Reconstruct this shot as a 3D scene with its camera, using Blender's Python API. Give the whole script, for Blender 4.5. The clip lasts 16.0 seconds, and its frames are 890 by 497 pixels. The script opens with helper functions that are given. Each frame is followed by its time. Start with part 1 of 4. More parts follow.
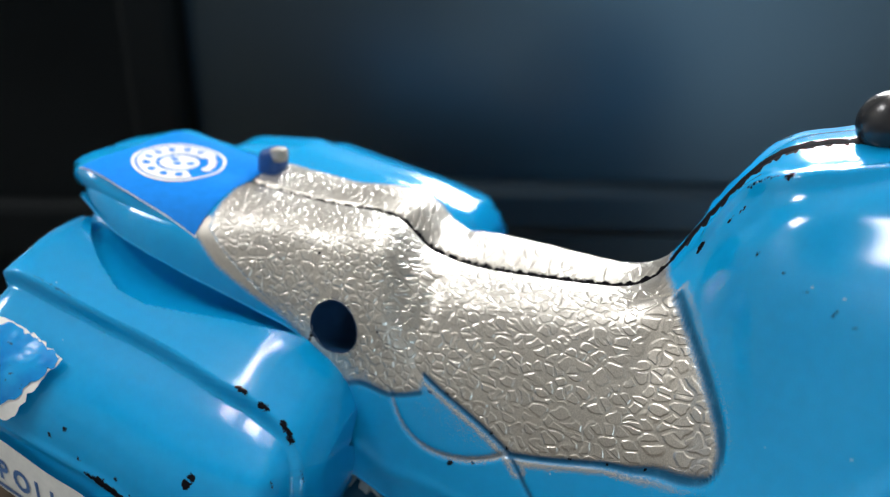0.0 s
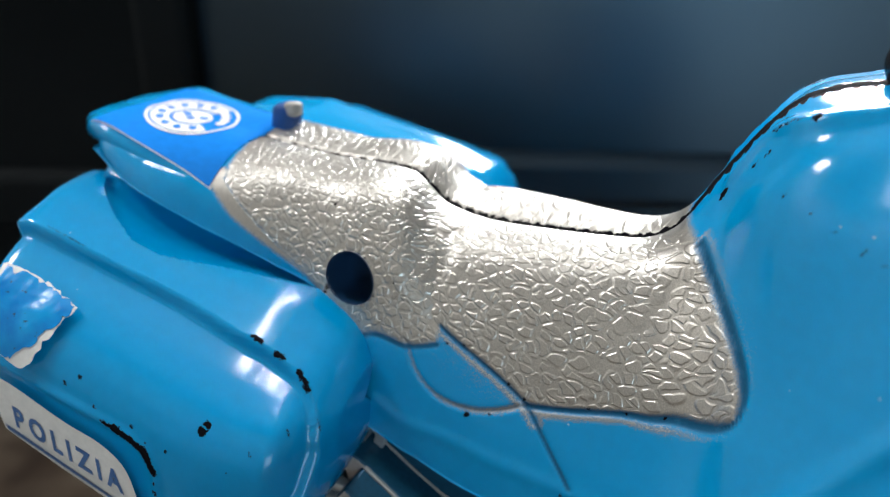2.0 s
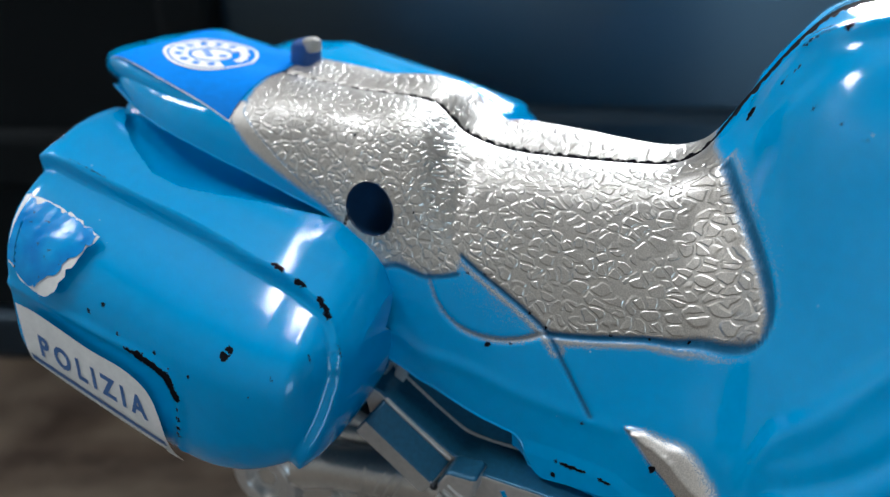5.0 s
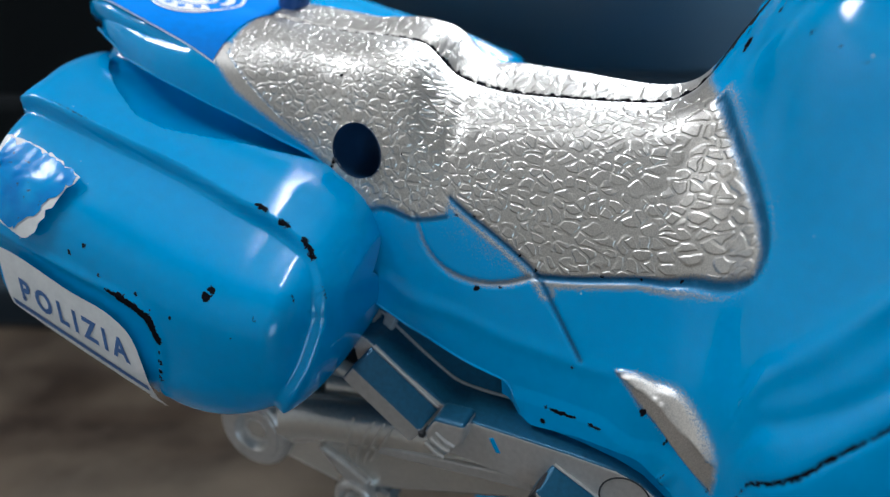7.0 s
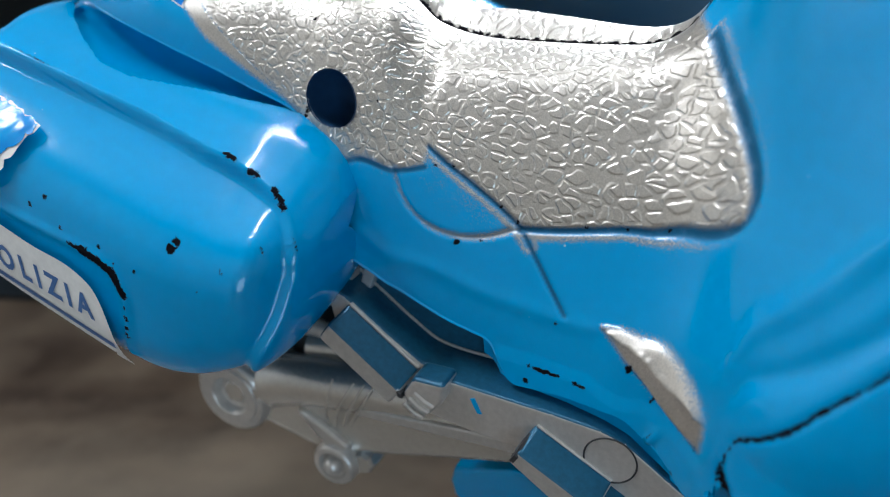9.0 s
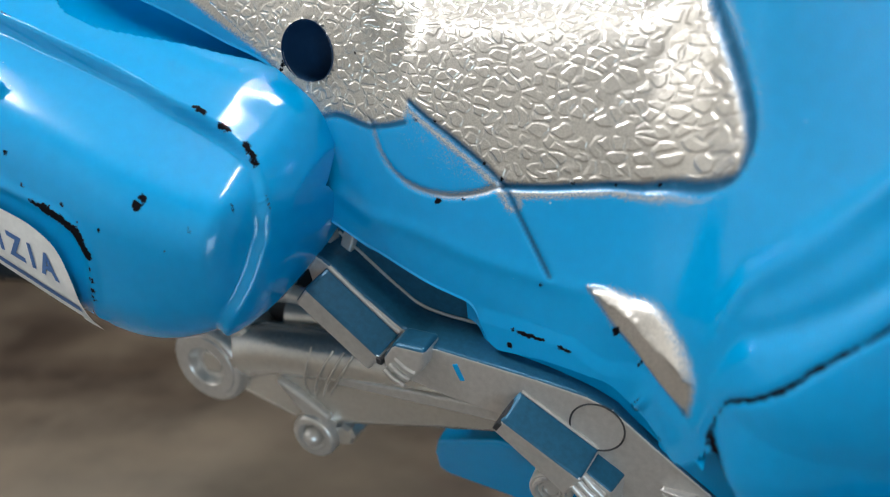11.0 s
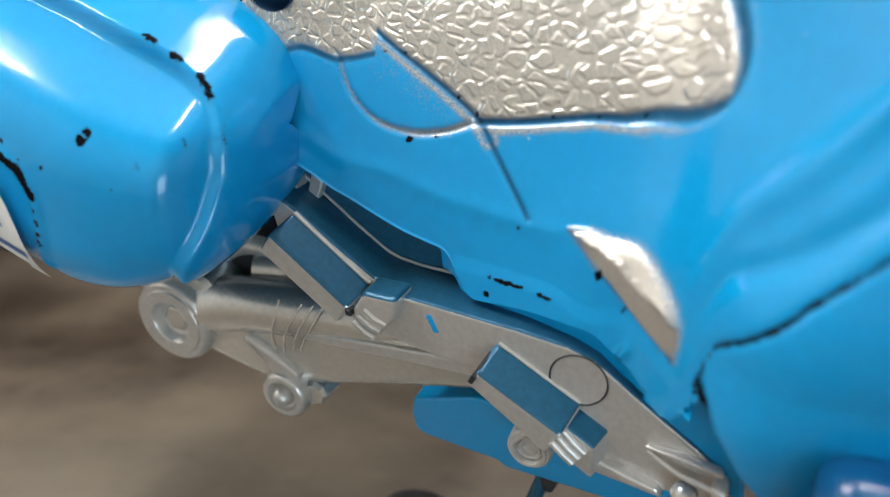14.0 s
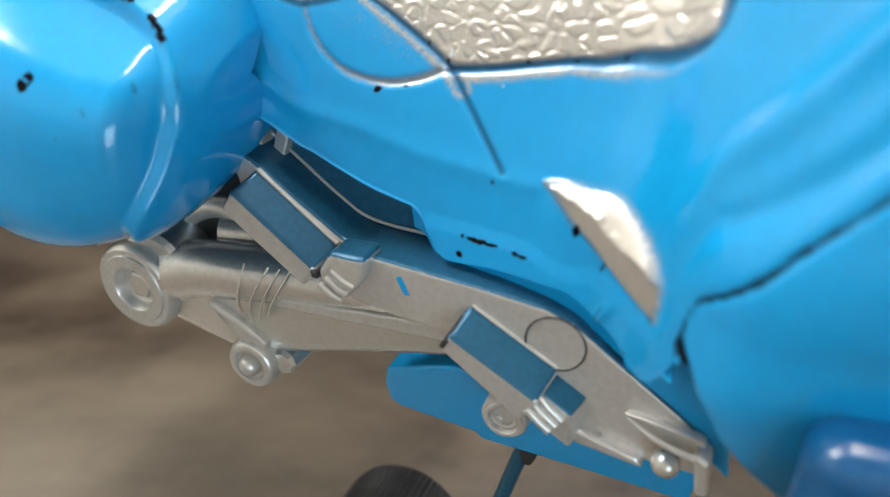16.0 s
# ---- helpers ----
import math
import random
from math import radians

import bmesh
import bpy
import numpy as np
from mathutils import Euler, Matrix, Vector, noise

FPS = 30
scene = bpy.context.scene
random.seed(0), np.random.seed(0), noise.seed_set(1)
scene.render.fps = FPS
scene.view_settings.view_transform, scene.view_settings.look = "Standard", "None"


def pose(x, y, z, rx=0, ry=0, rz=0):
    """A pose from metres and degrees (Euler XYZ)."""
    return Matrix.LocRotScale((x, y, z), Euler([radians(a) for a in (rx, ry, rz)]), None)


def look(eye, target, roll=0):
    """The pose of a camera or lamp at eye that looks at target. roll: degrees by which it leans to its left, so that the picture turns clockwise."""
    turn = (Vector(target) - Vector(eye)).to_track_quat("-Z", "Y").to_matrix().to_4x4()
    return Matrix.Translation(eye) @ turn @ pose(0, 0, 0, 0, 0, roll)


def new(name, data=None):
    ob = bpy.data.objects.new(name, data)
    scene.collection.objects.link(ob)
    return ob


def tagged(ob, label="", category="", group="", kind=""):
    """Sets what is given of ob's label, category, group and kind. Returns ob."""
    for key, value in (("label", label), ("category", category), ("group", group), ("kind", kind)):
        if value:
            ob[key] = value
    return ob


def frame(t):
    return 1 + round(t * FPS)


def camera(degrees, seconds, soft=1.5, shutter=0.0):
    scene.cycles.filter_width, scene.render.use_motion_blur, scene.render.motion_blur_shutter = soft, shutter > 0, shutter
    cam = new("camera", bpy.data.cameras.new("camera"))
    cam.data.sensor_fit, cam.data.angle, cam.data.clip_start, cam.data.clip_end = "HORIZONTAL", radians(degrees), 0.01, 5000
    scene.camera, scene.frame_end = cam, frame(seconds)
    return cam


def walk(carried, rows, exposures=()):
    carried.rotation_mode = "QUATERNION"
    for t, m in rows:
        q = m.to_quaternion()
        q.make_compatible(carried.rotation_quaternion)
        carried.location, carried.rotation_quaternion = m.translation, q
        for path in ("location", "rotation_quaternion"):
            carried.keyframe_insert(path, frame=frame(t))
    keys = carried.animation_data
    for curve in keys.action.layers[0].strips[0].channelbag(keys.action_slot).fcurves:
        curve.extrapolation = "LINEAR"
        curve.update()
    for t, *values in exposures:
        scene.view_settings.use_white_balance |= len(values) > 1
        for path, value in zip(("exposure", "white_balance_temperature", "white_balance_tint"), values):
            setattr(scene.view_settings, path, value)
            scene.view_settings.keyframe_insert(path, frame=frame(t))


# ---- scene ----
cam = camera(62.0, 16.0, soft=1.1)
cam.data.dof.use_dof = True
cam.data.dof.focus_distance, cam.data.dof.aperture_fstop = 0.070, 19.0
# seconds, place, yaw, pitch and roll
PATH = [
    (0.0, 0.00000, 0.00000, 0.11800, 0.001, -19.998, 0.000),
    (0.5, -0.00068, -0.00055, 0.11689, -0.015, -20.090, 0.124),
    (1.0, -0.00130, -0.00075, 0.11578, 0.126, -20.401, 0.181),
    (1.5, -0.00144, -0.00086, 0.11491, 0.354, -20.602, 0.178),
    (2.0, -0.00125, -0.00057, 0.11398, 0.442, -20.927, 0.081),
    (2.5, -0.00096, -0.00044, 0.11352, 0.611, -21.159, -0.058),
    (3.0, -0.00087, -0.00062, 0.11263, 0.692, -21.302, -0.069),
    (3.5, -0.00135, -0.00091, 0.11154, 0.796, -21.456, -0.074),
    (4.0, -0.00166, -0.00149, 0.11086, 1.298, -21.737, -0.269),
    (6.5, -0.00007, -0.00201, 0.10499, 2.504, -23.417, -0.795),
    (7.0, 0.00036, -0.00190, 0.10398, 2.554, -23.575, -0.719),
    (7.5, 0.00073, -0.00150, 0.10309, 2.477, -23.918, -0.669),
    (8.0, 0.00146, -0.00098, 0.10198, 2.562, -24.324, -0.782),
    (8.5, 0.00207, -0.00040, 0.10085, 2.780, -24.771, -0.862),
    (9.0, 0.00281, 0.00019, 0.09993, 3.000, -25.001, -0.944),
    (11.5, 0.00419, 0.00213, 0.09566, 2.667, -26.156, -0.766),
    (12.0, 0.00432, 0.00250, 0.09500, 2.651, -26.336, -0.706),
    (12.5, 0.00492, 0.00340, 0.09373, 2.611, -26.807, -0.721),
    (13.0, 0.00519, 0.00380, 0.09326, 2.431, -26.922, -0.626),
    (13.5, 0.00568, 0.00419, 0.09222, 2.470, -27.062, -0.630),
    (14.0, 0.00610, 0.00460, 0.09129, 2.455, -27.534, -0.670),
    (14.5, 0.00633, 0.00501, 0.09051, 2.273, -27.785, -0.573),
    (15.0, 0.00688, 0.00518, 0.08982, 2.243, -27.781, -0.604),
    (15.5, 0.00708, 0.00568, 0.08908, 1.963, -28.017, -0.356),
    (16.0, 0.00789, 0.00670, 0.08755, 1.907, -28.632, -0.312),
]
walk(cam, [(t, pose(x, y, z, 90 + pitch, 0, yaw) @ pose(0, 0, 0, 0, 0, roll)) for t, x, y, z, yaw, pitch, roll in PATH],
     exposures=[(0.0, -0.42, 6600, 10), (4.0, -0.52, 6150, 10), (7.0, -0.58, 5900, 10), (9.0, -0.24, 6050, 10), (11.5, 0.12, 6500, 10), (12.5, 0.18, 6550, 10), (16.0, 0.62, 6850, 10)])

# ---- light: a bright window behind the dark panel, other windows, and added fill lamps ----
world = bpy.data.worlds.new("world")
world.use_nodes = True
scene.world = world
sky = world.node_tree.nodes.new("ShaderNodeTexSky")
sky.sky_type, sky.sun_disc, sky.sun_elevation, sky.sun_rotation = "NISHITA", False, radians(40), radians(20)
world.node_tree.links.new(sky.outputs[0], world.node_tree.nodes["Background"].inputs[0])
world.node_tree.nodes["Background"].inputs[1].default_value = 0.06


def area_light(name, eye, target, wide, high, watts, colour, roll=0):
    lamp = bpy.data.lights.new(name, "AREA")
    lamp.shape, lamp.size, lamp.size_y, lamp.energy, lamp.color = "RECTANGLE", wide, high, watts, colour
    ob = new(name, lamp)
    ob.matrix_world = look(eye, target, roll)
    return ob


area_light("roof_window_light", (0.15, 0.42, 1.14), (0.0, 0.08, 0.09), 0.028, 1.2, 9, (0.95, 0.98, 1.0))
area_light("roof_window_light", (0.085, 0.44, 1.14), (0.0, 0.08, 0.09), 0.014, 1.2, 3.5, (0.95, 0.98, 1.0))
area_light("north_window_light", (0.44, 1.13, 0.82), (0.02, 0.08, 0.09), 0.46, 0.46, 36, (0.93, 0.97, 1.0))
area_light("west_window_light", (-0.53, 0.105, 0.795), (0.035, 0.075, 0.095), 0.18, 0.15, 4.6, (0.97, 0.98, 1.0))
# unseen lamp added to light the west wall, whose glow fills the left
area_light("west_bounce_lamp", (-1.0, 0.0, 1.25), (-1.6, 0.0, 0.95), 0.6, 0.4, 17, (0.97, 0.98, 1.0))
# unseen fill lamp added on the camera's left; no window is known there
area_light("south_west_fill", (-0.7, -1.2, 1.05), (0, 0, 0.1), 1.7, 0.9, 0.9, (1.0, 0.98, 0.95))
# unseen lamp added, turned up so the ceiling sends soft light down
area_light("ceiling_bounce_lamp", (-0.1, 0.0, 1.1), (0.0, 0.35, 1.75), 0.9, 0.5, 14, (1.0, 0.98, 0.96))
area_light("south_window_light", (0.36, -1.45, 0.08), (0.1, 0.16, 0.1), 0.7, 0.5, 6.2, (0.55, 0.8, 1.0))


# ---- materials ----
class Nodes:
    """A short way to write a node material."""

    def __init__(self, name, **base):
        self.mat = bpy.data.materials.new(name)
        self.mat.use_nodes = True
        self.tree = self.mat.node_tree
        self.bsdf = self.tree.nodes["Principled BSDF"]
        for key, value in base.items():
            self.set(key, value)

    def set(self, key, value):
        socket = self.bsdf.inputs[key.replace("_", " ")]
        if hasattr(value, "links"):
            self.tree.links.new(value, socket)
        else:
            socket.default_value = (*value, 1) if isinstance(value, tuple) and len(value) == 3 else value

    def add(self, kind, links=(), **props):
        node = self.tree.nodes.new("ShaderNode" + kind)
        for key, value in props.items():
            if key == "operation":
                node.operation = value
            elif key == "feature":
                node.feature = value
            elif key == "attribute_name":
                node.attribute_name = value
            elif key == "data_type":
                node.data_type = value
            elif key == "voronoi_dimensions":
                node.voronoi_dimensions = value
            elif key == "interpolation_type":
                node.interpolation_type = value
        for key, value in links:
            if hasattr(value, "links"):
                self.tree.links.new(value, node.inputs[key])
            else:
                node.inputs[key].default_value = value
        return node

    def math(self, operation, a, b=0.0, c=0.0):
        return self.add("Math", [(0, a), (1, b), (2, c)], operation=operation).outputs[0]

    def coords(self):
        return self.add("TexCoord").outputs["Object"]

    def noise(self, per_metre, detail=3.0, rough=0.55, vector=None):
        return self.add("TexNoise", [("Vector", vector or self.coords()), ("Scale", per_metre), ("Detail", detail), ("Roughness", rough)]).outputs[0]

    def ramp(self, value, low, high, a=0.0, b=1.0):
        return self.add("MapRange", [(0, value), (1, low), (2, high), (3, a), (4, b)]).outputs[0]

    def mix(self, factor, a, b):
        node = self.add("Mix", data_type="RGBA")
        for key, value in ((0, factor), (6, a), (7, b)):
            if hasattr(value, "links"):
                self.tree.links.new(value, node.inputs[key])
            else:
                node.inputs[key].default_value = (*value, 1) if isinstance(value, tuple) else value
        return node.outputs[2]

    def value(self, name):
        return self.add("Attribute", attribute_name=name).outputs["Fac"]

    def bump(self, height, strength, distance, under=None):
        links = [("Height", height), ("Strength", strength), ("Distance", distance)]
        if under:
            links.append(("Normal", under))
        return self.add("Bump", links).outputs[0]


BLUE, SILVER, BARE = (0.0005, 0.292, 0.62), (0.6, 0.572, 0.525), (0.006, 0.006, 0.008)


def toy_paint(name, pebbled=False, masked=True):
    """Glossy blue paint with sprayed silver where paint < 0 and worn dark metal where wear < 0 (both in mm)."""
    n = Nodes(name)
    grain = n.noise(9000, 2, 0.6)
    cloud = n.noise(700, 3, 0.6)
    blue = n.mix(n.ramp(cloud, 0.3, 0.7), tuple(v * 0.965 for v in BLUE), tuple(min(1, v * 1.03) for v in BLUE))
    silver = n.mix(n.ramp(n.noise(7000, 3, 0.7), 0.35, 0.65), tuple(v * 0.78 for v in SILVER), tuple(v * 1.12 for v in SILVER))
    if not masked:
        n.set("Base Color", blue)
        n.set("Roughness", n.ramp(cloud, 0.3, 0.7, 0.13, 0.2))
        n.set("Coat Weight", 0.6)
        n.set("Specular IOR Level", 0.16)
        n.set("Coat Roughness", 0.08)
        n.set("Normal", n.bump(n.noise(1200, 2), 0.05, 0.0002))
        return n.mat
    speck = n.add("TexVoronoi", [("Vector", n.coords()), ("Scale", 380.0), ("Randomness", 1.0)], feature="F1").outputs["Distance"]
    speck = n.math("MULTIPLY", n.ramp(speck, 0.05, 0.035), n.ramp(n.noise(230, 1), 0.5, 0.54))
    blue = n.mix(n.math("MULTIPLY", speck, 0.7), blue, (0.45, 0.55, 0.6))
    p = n.math("ADD", n.value("paint"), n.math("MULTIPLY", n.math("SUBTRACT", grain, 0.5), 1.5))
    p = n.math("ADD", p, n.math("MULTIPLY", n.math("SUBTRACT", cloud, 0.5), 0.3))
    sprayed = n.ramp(p, 0.22, -0.22)
    edge = n.math("ADD", n.math("MULTIPLY", n.math("SUBTRACT", n.noise(2600, 4, 0.7), 0.5), 0.9), n.value("wear"))
    worn = n.ramp(edge, 0.05, -0.03)
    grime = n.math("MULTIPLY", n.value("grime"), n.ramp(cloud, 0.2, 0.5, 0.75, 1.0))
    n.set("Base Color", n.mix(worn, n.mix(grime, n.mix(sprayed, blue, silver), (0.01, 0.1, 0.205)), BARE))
    n.set("Metallic", n.math("MULTIPLY", n.math("MULTIPLY", sprayed, 0.8), n.math("SUBTRACT", 1.0, worn)))
    gloss = n.add("Mix", [(0, sprayed), (2, 0.12), (3, 0.29)]).outputs[0]
    n.set("Roughness", n.math("ADD", n.math("MULTIPLY", worn, 0.55), n.math("ADD", n.math("MULTIPLY_ADD", grime, 0.35, gloss), n.math("MULTIPLY", cloud, 0.06))))
    n.set("Coat Weight", n.math("MULTIPLY", n.math("MULTIPLY", n.math("SUBTRACT", 1.0, sprayed), n.math("SUBTRACT", 1.0, worn)), n.math("MULTIPLY", n.math("SUBTRACT", 1.0, grime), 0.6)))
    n.set("Coat Roughness", 0.1)
    n.set("Specular IOR Level", n.ramp(worn, 0.0, 1.0, 0.16, 0.02))
    normal = n.bump(n.math("MULTIPLY", worn, -1.0), 0.6, 0.00012)
    normal = n.bump(n.noise(11000, 2), n.ramp(sprayed, 0.0, 1.0, 0.05, 0.14), 0.00006, normal)
    if pebbled:
        # leather grain: flat-topped pebbles of two sizes with sunk gaps between them
        flat = n.add("Attribute", attribute_name="flat").outputs["Vector"]
        warp = n.add("TexNoise", [("Vector", flat), ("Scale", 0.55), ("Detail", 1.2)]).outputs["Color"]
        shift = n.add("VectorMath", [(0, warp), (1, (0.5, 0.5, 0.5))], operation="SUBTRACT").outputs[0]
        shift = n.add("VectorMath", [(0, shift), ("Scale", 1.25)], operation="SCALE").outputs[0]
        where = n.add("VectorMath", [(0, flat), (1, shift)], operation="ADD").outputs[0]

        def pebbles(scale, gap):
            """Rounded islands with flat tops, apart from one another by gap."""
            edge = n.add("TexVoronoi", [("Vector", where), ("Scale", scale), ("Randomness", 0.95)], voronoi_dimensions="2D", feature="DISTANCE_TO_EDGE").outputs["Distance"]
            core = n.add("TexVoronoi", [("Vector", where), ("Scale", scale), ("Smoothness", 0.2), ("Randomness", 0.95)], voronoi_dimensions="2D", feature="SMOOTH_F1").outputs["Distance"]
            level = n.math("MINIMUM", n.ramp(edge, gap, gap + 0.12), n.ramp(core, 0.62, 0.44))
            return n.add("MapRange", [(0, level), (1, 0.0), (2, 1.0), (3, 0.0), (4, 1.0)], interpolation_type="SMOOTHSTEP").outputs[0]

        some = n.add("TexNoise", [("Vector", flat), ("Scale", 0.33), ("Detail", 1.0)]).outputs[0]
        mound = n.add("Mix", [(0, n.ramp(some, 0.44, 0.52)), (2, pebbles(0.64, 0.055)), (3, pebbles(0.88, 0.065))]).outputs[0]
        soft = n.add("TexNoise", [("Vector", flat), ("Scale", 0.5), ("Detail", 0.0)]).outputs[0]
        mound = n.math("MULTIPLY", mound, n.ramp(soft, 0.25, 0.6, 0.65, 1.0))
        relief = n.math("MULTIPLY", mound, n.ramp(n.value("paint"), 0.0, -0.5))
        normal = n.bump(relief, 1.0, 0.000068, normal)
    n.set("Normal", normal)
    return n.mat


def plain(name, colour, roughness=0.5, metallic=0.0, spread=0.12, scale=900, relief=0.12, shine=0.5):
    n = Nodes(name, Roughness=roughness, Metallic=metallic)
    n.set("Specular IOR Level", shine)
    cloud = n.noise(scale, 4, 0.6)
    n.set("Base Color", n.mix(n.ramp(cloud, 0.3, 0.7), tuple(v * (1 - spread) for v in colour), tuple(min(1, v * (1 + spread)) for v in colour)))
    n.set("Normal", n.bump(n.noise(scale * 8, 3), relief, 0.0001))
    return n.mat


BODY_PAINT, SEAT_PAINT = toy_paint("body_paint"), toy_paint("seat_paint", True)
BLUE_PAINT = toy_paint("blue_paint", masked=False)
SILVER_PAINT = plain("silver_paint", (0.62, 0.605, 0.58), 0.3, 0.6, 0.08, 1500, 0.12)
# blue overspray; also the shaded blue of the inner panel and side stand
SPRAY_SHADE_BLUE = plain("overspray_shade_blue", (0.015, 0.1, 0.18), 0.34, 0.3, 0.16, 1800, 0.12)
HOLE_PAINT = plain("hole_paint", (0.012, 0.045, 0.11), 0.28)
DARK_METAL = plain("dark_metal", (0.02, 0.021, 0.024), 0.55)


def spray_sheen_silver():
    """Silver with blue spray, and a painted blue reflection, on faces that look up."""
    n = Nodes("spray_sheen_silver", Roughness=0.24, Metallic=0.7)
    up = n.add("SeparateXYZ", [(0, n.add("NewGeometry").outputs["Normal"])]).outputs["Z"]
    spray_sheen = n.ramp(n.math("ADD", up, n.math("MULTIPLY", n.math("SUBTRACT", n.noise(2500, 4), 0.5), 0.4)), 0.3, 0.9, 0.0, 0.7)
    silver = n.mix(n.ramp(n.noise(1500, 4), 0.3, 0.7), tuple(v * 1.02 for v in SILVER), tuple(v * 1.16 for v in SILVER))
    n.set("Base Color", n.mix(spray_sheen, silver, (0.045, 0.12, 0.2)))
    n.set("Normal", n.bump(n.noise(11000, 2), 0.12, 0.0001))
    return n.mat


SPRAY_SHEEN_SILVER = spray_sheen_silver()
BLACK_RUBBER = plain("black_rubber", (0.018, 0.018, 0.02), 0.65)
STICKER_BLUE = plain("sticker_blue", (0.0003, 0.18, 0.62), 0.5, 0, 0.08, 900, 0.12, 0.08)
STICKER_WHITE = plain("sticker_white", (0.74, 0.73, 0.70), 0.5, 0, 0.06)
def torn_blue():
    """A creased, half peeled blue sticker."""
    n = Nodes("torn_blue", Roughness=0.22)
    cloud, crease = n.noise(420, 3, 0.6), n.noise(300, 2, 0.5)
    n.set("Base Color", n.mix(n.ramp(n.noise(1100, 3, 0.7), 0.66, 0.7), n.mix(n.ramp(cloud, 0.35, 0.65), (0.0008, 0.2, 0.58), (0.003, 0.3, 0.68)), (0.02, 0.08, 0.16)))
    n.set("Normal", n.bump(crease, 0.6, 0.0006))
    n.set("Specular IOR Level", 0.4)
    return n.mat


TORN_BLUE = torn_blue()
LETTER_BLUE = plain("letter_blue", (0.055, 0.14, 0.33), 0.5)
WALL_PAINT = plain("wall_paint", (0.44, 0.42, 0.385), 0.9, 0, 0.05, 6)


def marble():
    """The table's brown stone: cloudy bands and fine speckle, satin."""
    n = Nodes("brown_stone")
    stretch = n.add("Mapping", [("Vector", n.coords()), ("Scale", (1.0, 2.2, 1.0))]).outputs[0]
    bands = n.noise(16, 4, 0.6, stretch)
    clouds = n.noise(55, 4, 0.6)
    base = n.mix(n.ramp(bands, 0.4, 0.6), (0.024, 0.0133, 0.007), (0.088, 0.063, 0.041))
    base = n.mix(n.ramp(clouds, 0.4, 0.75, 0, 0.6), base, (0.142, 0.112, 0.08))
    place = n.add("VectorMath", [(0, n.coords()), (1, (-0.05, 0.08, 0.0))], operation="DISTANCE").outputs["Value"]
    pale = n.ramp(n.math("ADD", place, n.math("MULTIPLY", n.math("SUBTRACT", n.noise(28, 4, 0.6), 0.5), 0.09)), 0.06, 0.015, 0.0, 0.4)
    base = n.mix(pale, base, (0.205, 0.18, 0.14))
    n.set("Base Color", base)
    n.set("Roughness", 0.45)
    n.set("Normal", n.bump(n.noise(900), 0.1, 0.0003))
    return n.mat


STONE = marble()


def panel_plastic():
    n = Nodes("dark_panel_plastic", Roughness=0.36)
    n.set("Specular IOR Level", 0.98)
    n.set("Specular Tint", (0.62, 0.84, 1.0, 1.0))
    n.set("Base Color", n.mix(n.ramp(n.noise(14, 3), 0.3, 0.7), (0.0015, 0.005, 0.011), (0.003, 0.01, 0.02)))
    n.set("Normal", n.bump(n.noise(700, 2), 0.05, 0.0004))
    return n.mat


PANEL = panel_plastic()
# matt copy for the dark post, and darkened for fading reflections on the left
DIM_MATT_PANEL = plain("dim_matt_plastic", (0.006, 0.008, 0.009), 0.7, 0, 0.2, 20, 0.1, 0.1)


# ---- building helpers ----
def finish(name, verts, faces, mats, parent=None, label="", smooth=True, picks=None, values=()):
    """Links one mesh; verts in metres."""
    mesh = bpy.data.meshes.new(name)
    mesh.from_pydata([tuple(map(float, v)) for v in verts], [], [tuple(map(int, f)) for f in faces])
    for m in mats if isinstance(mats, (list, tuple)) else [mats]:
        mesh.materials.append(m)
    if picks is not None:
        mesh.polygons.foreach_set("material_index", np.asarray(picks, np.int32))
    mesh.polygons.foreach_set("use_smooth", np.full(len(mesh.polygons), smooth))
    for key, some in values:
        if np.ndim(some) == 2:
            mesh.attributes.new(key, "FLOAT_VECTOR", "POINT").data.foreach_set("vector", np.asarray(some, np.float32).ravel())
            continue
        mesh.attributes.new(key, "FLOAT", "POINT").data.foreach_set("value", np.asarray(some, np.float32))
    mesh.update()
    ob = new(name, mesh)
    ob.parent = parent
    if label:
        ob["label"] = label
    return ob


def part(name, bm, material, parent=None, label="", smooth=False):
    """Links a bmesh, in millimetres, as one mesh object under a thing or a part."""
    bmesh.ops.recalc_face_normals(bm, faces=bm.faces)
    bmesh.ops.scale(bm, vec=(0.001,) * 3, verts=bm.verts)
    mesh = bpy.data.meshes.new(name)
    bm.to_mesh(mesh)
    bm.free()
    for m in material if isinstance(material, (list, tuple)) else [material]:
        mesh.materials.append(m)
    mesh.polygons.foreach_set("use_smooth", np.full(len(mesh.polygons), smooth))
    if smooth:
        mesh.set_sharp_from_angle(angle=radians(38))
    ob = new(name, mesh)
    ob.parent = parent
    if label:
        ob["label"] = label
    return ob


def sheet_faces(rows, columns, flip=False):
    a = (np.arange(rows - 1)[:, None] * columns + np.arange(columns - 1)).ravel()
    quads = np.stack([a, a + columns, a + columns + 1, a + 1], 1)
    return quads[:, ::-1] if flip else quads


def block(x0, x1, y0, y1, z0, z1, bevel=0.0, segments=2):
    bm = bmesh.new()
    bmesh.ops.create_cube(bm, size=1)
    for v in bm.verts:
        v.co = ((x0 + x1) / 2 + v.co.x * (x1 - x0), (y0 + y1) / 2 + v.co.y * (y1 - y0), (z0 + z1) / 2 + v.co.z * (z1 - z0))
    if bevel:
        bmesh.ops.bevel(bm, geom=bm.edges[:], offset=bevel, segments=segments, affect="EDGES", profile=0.5)
    return bm


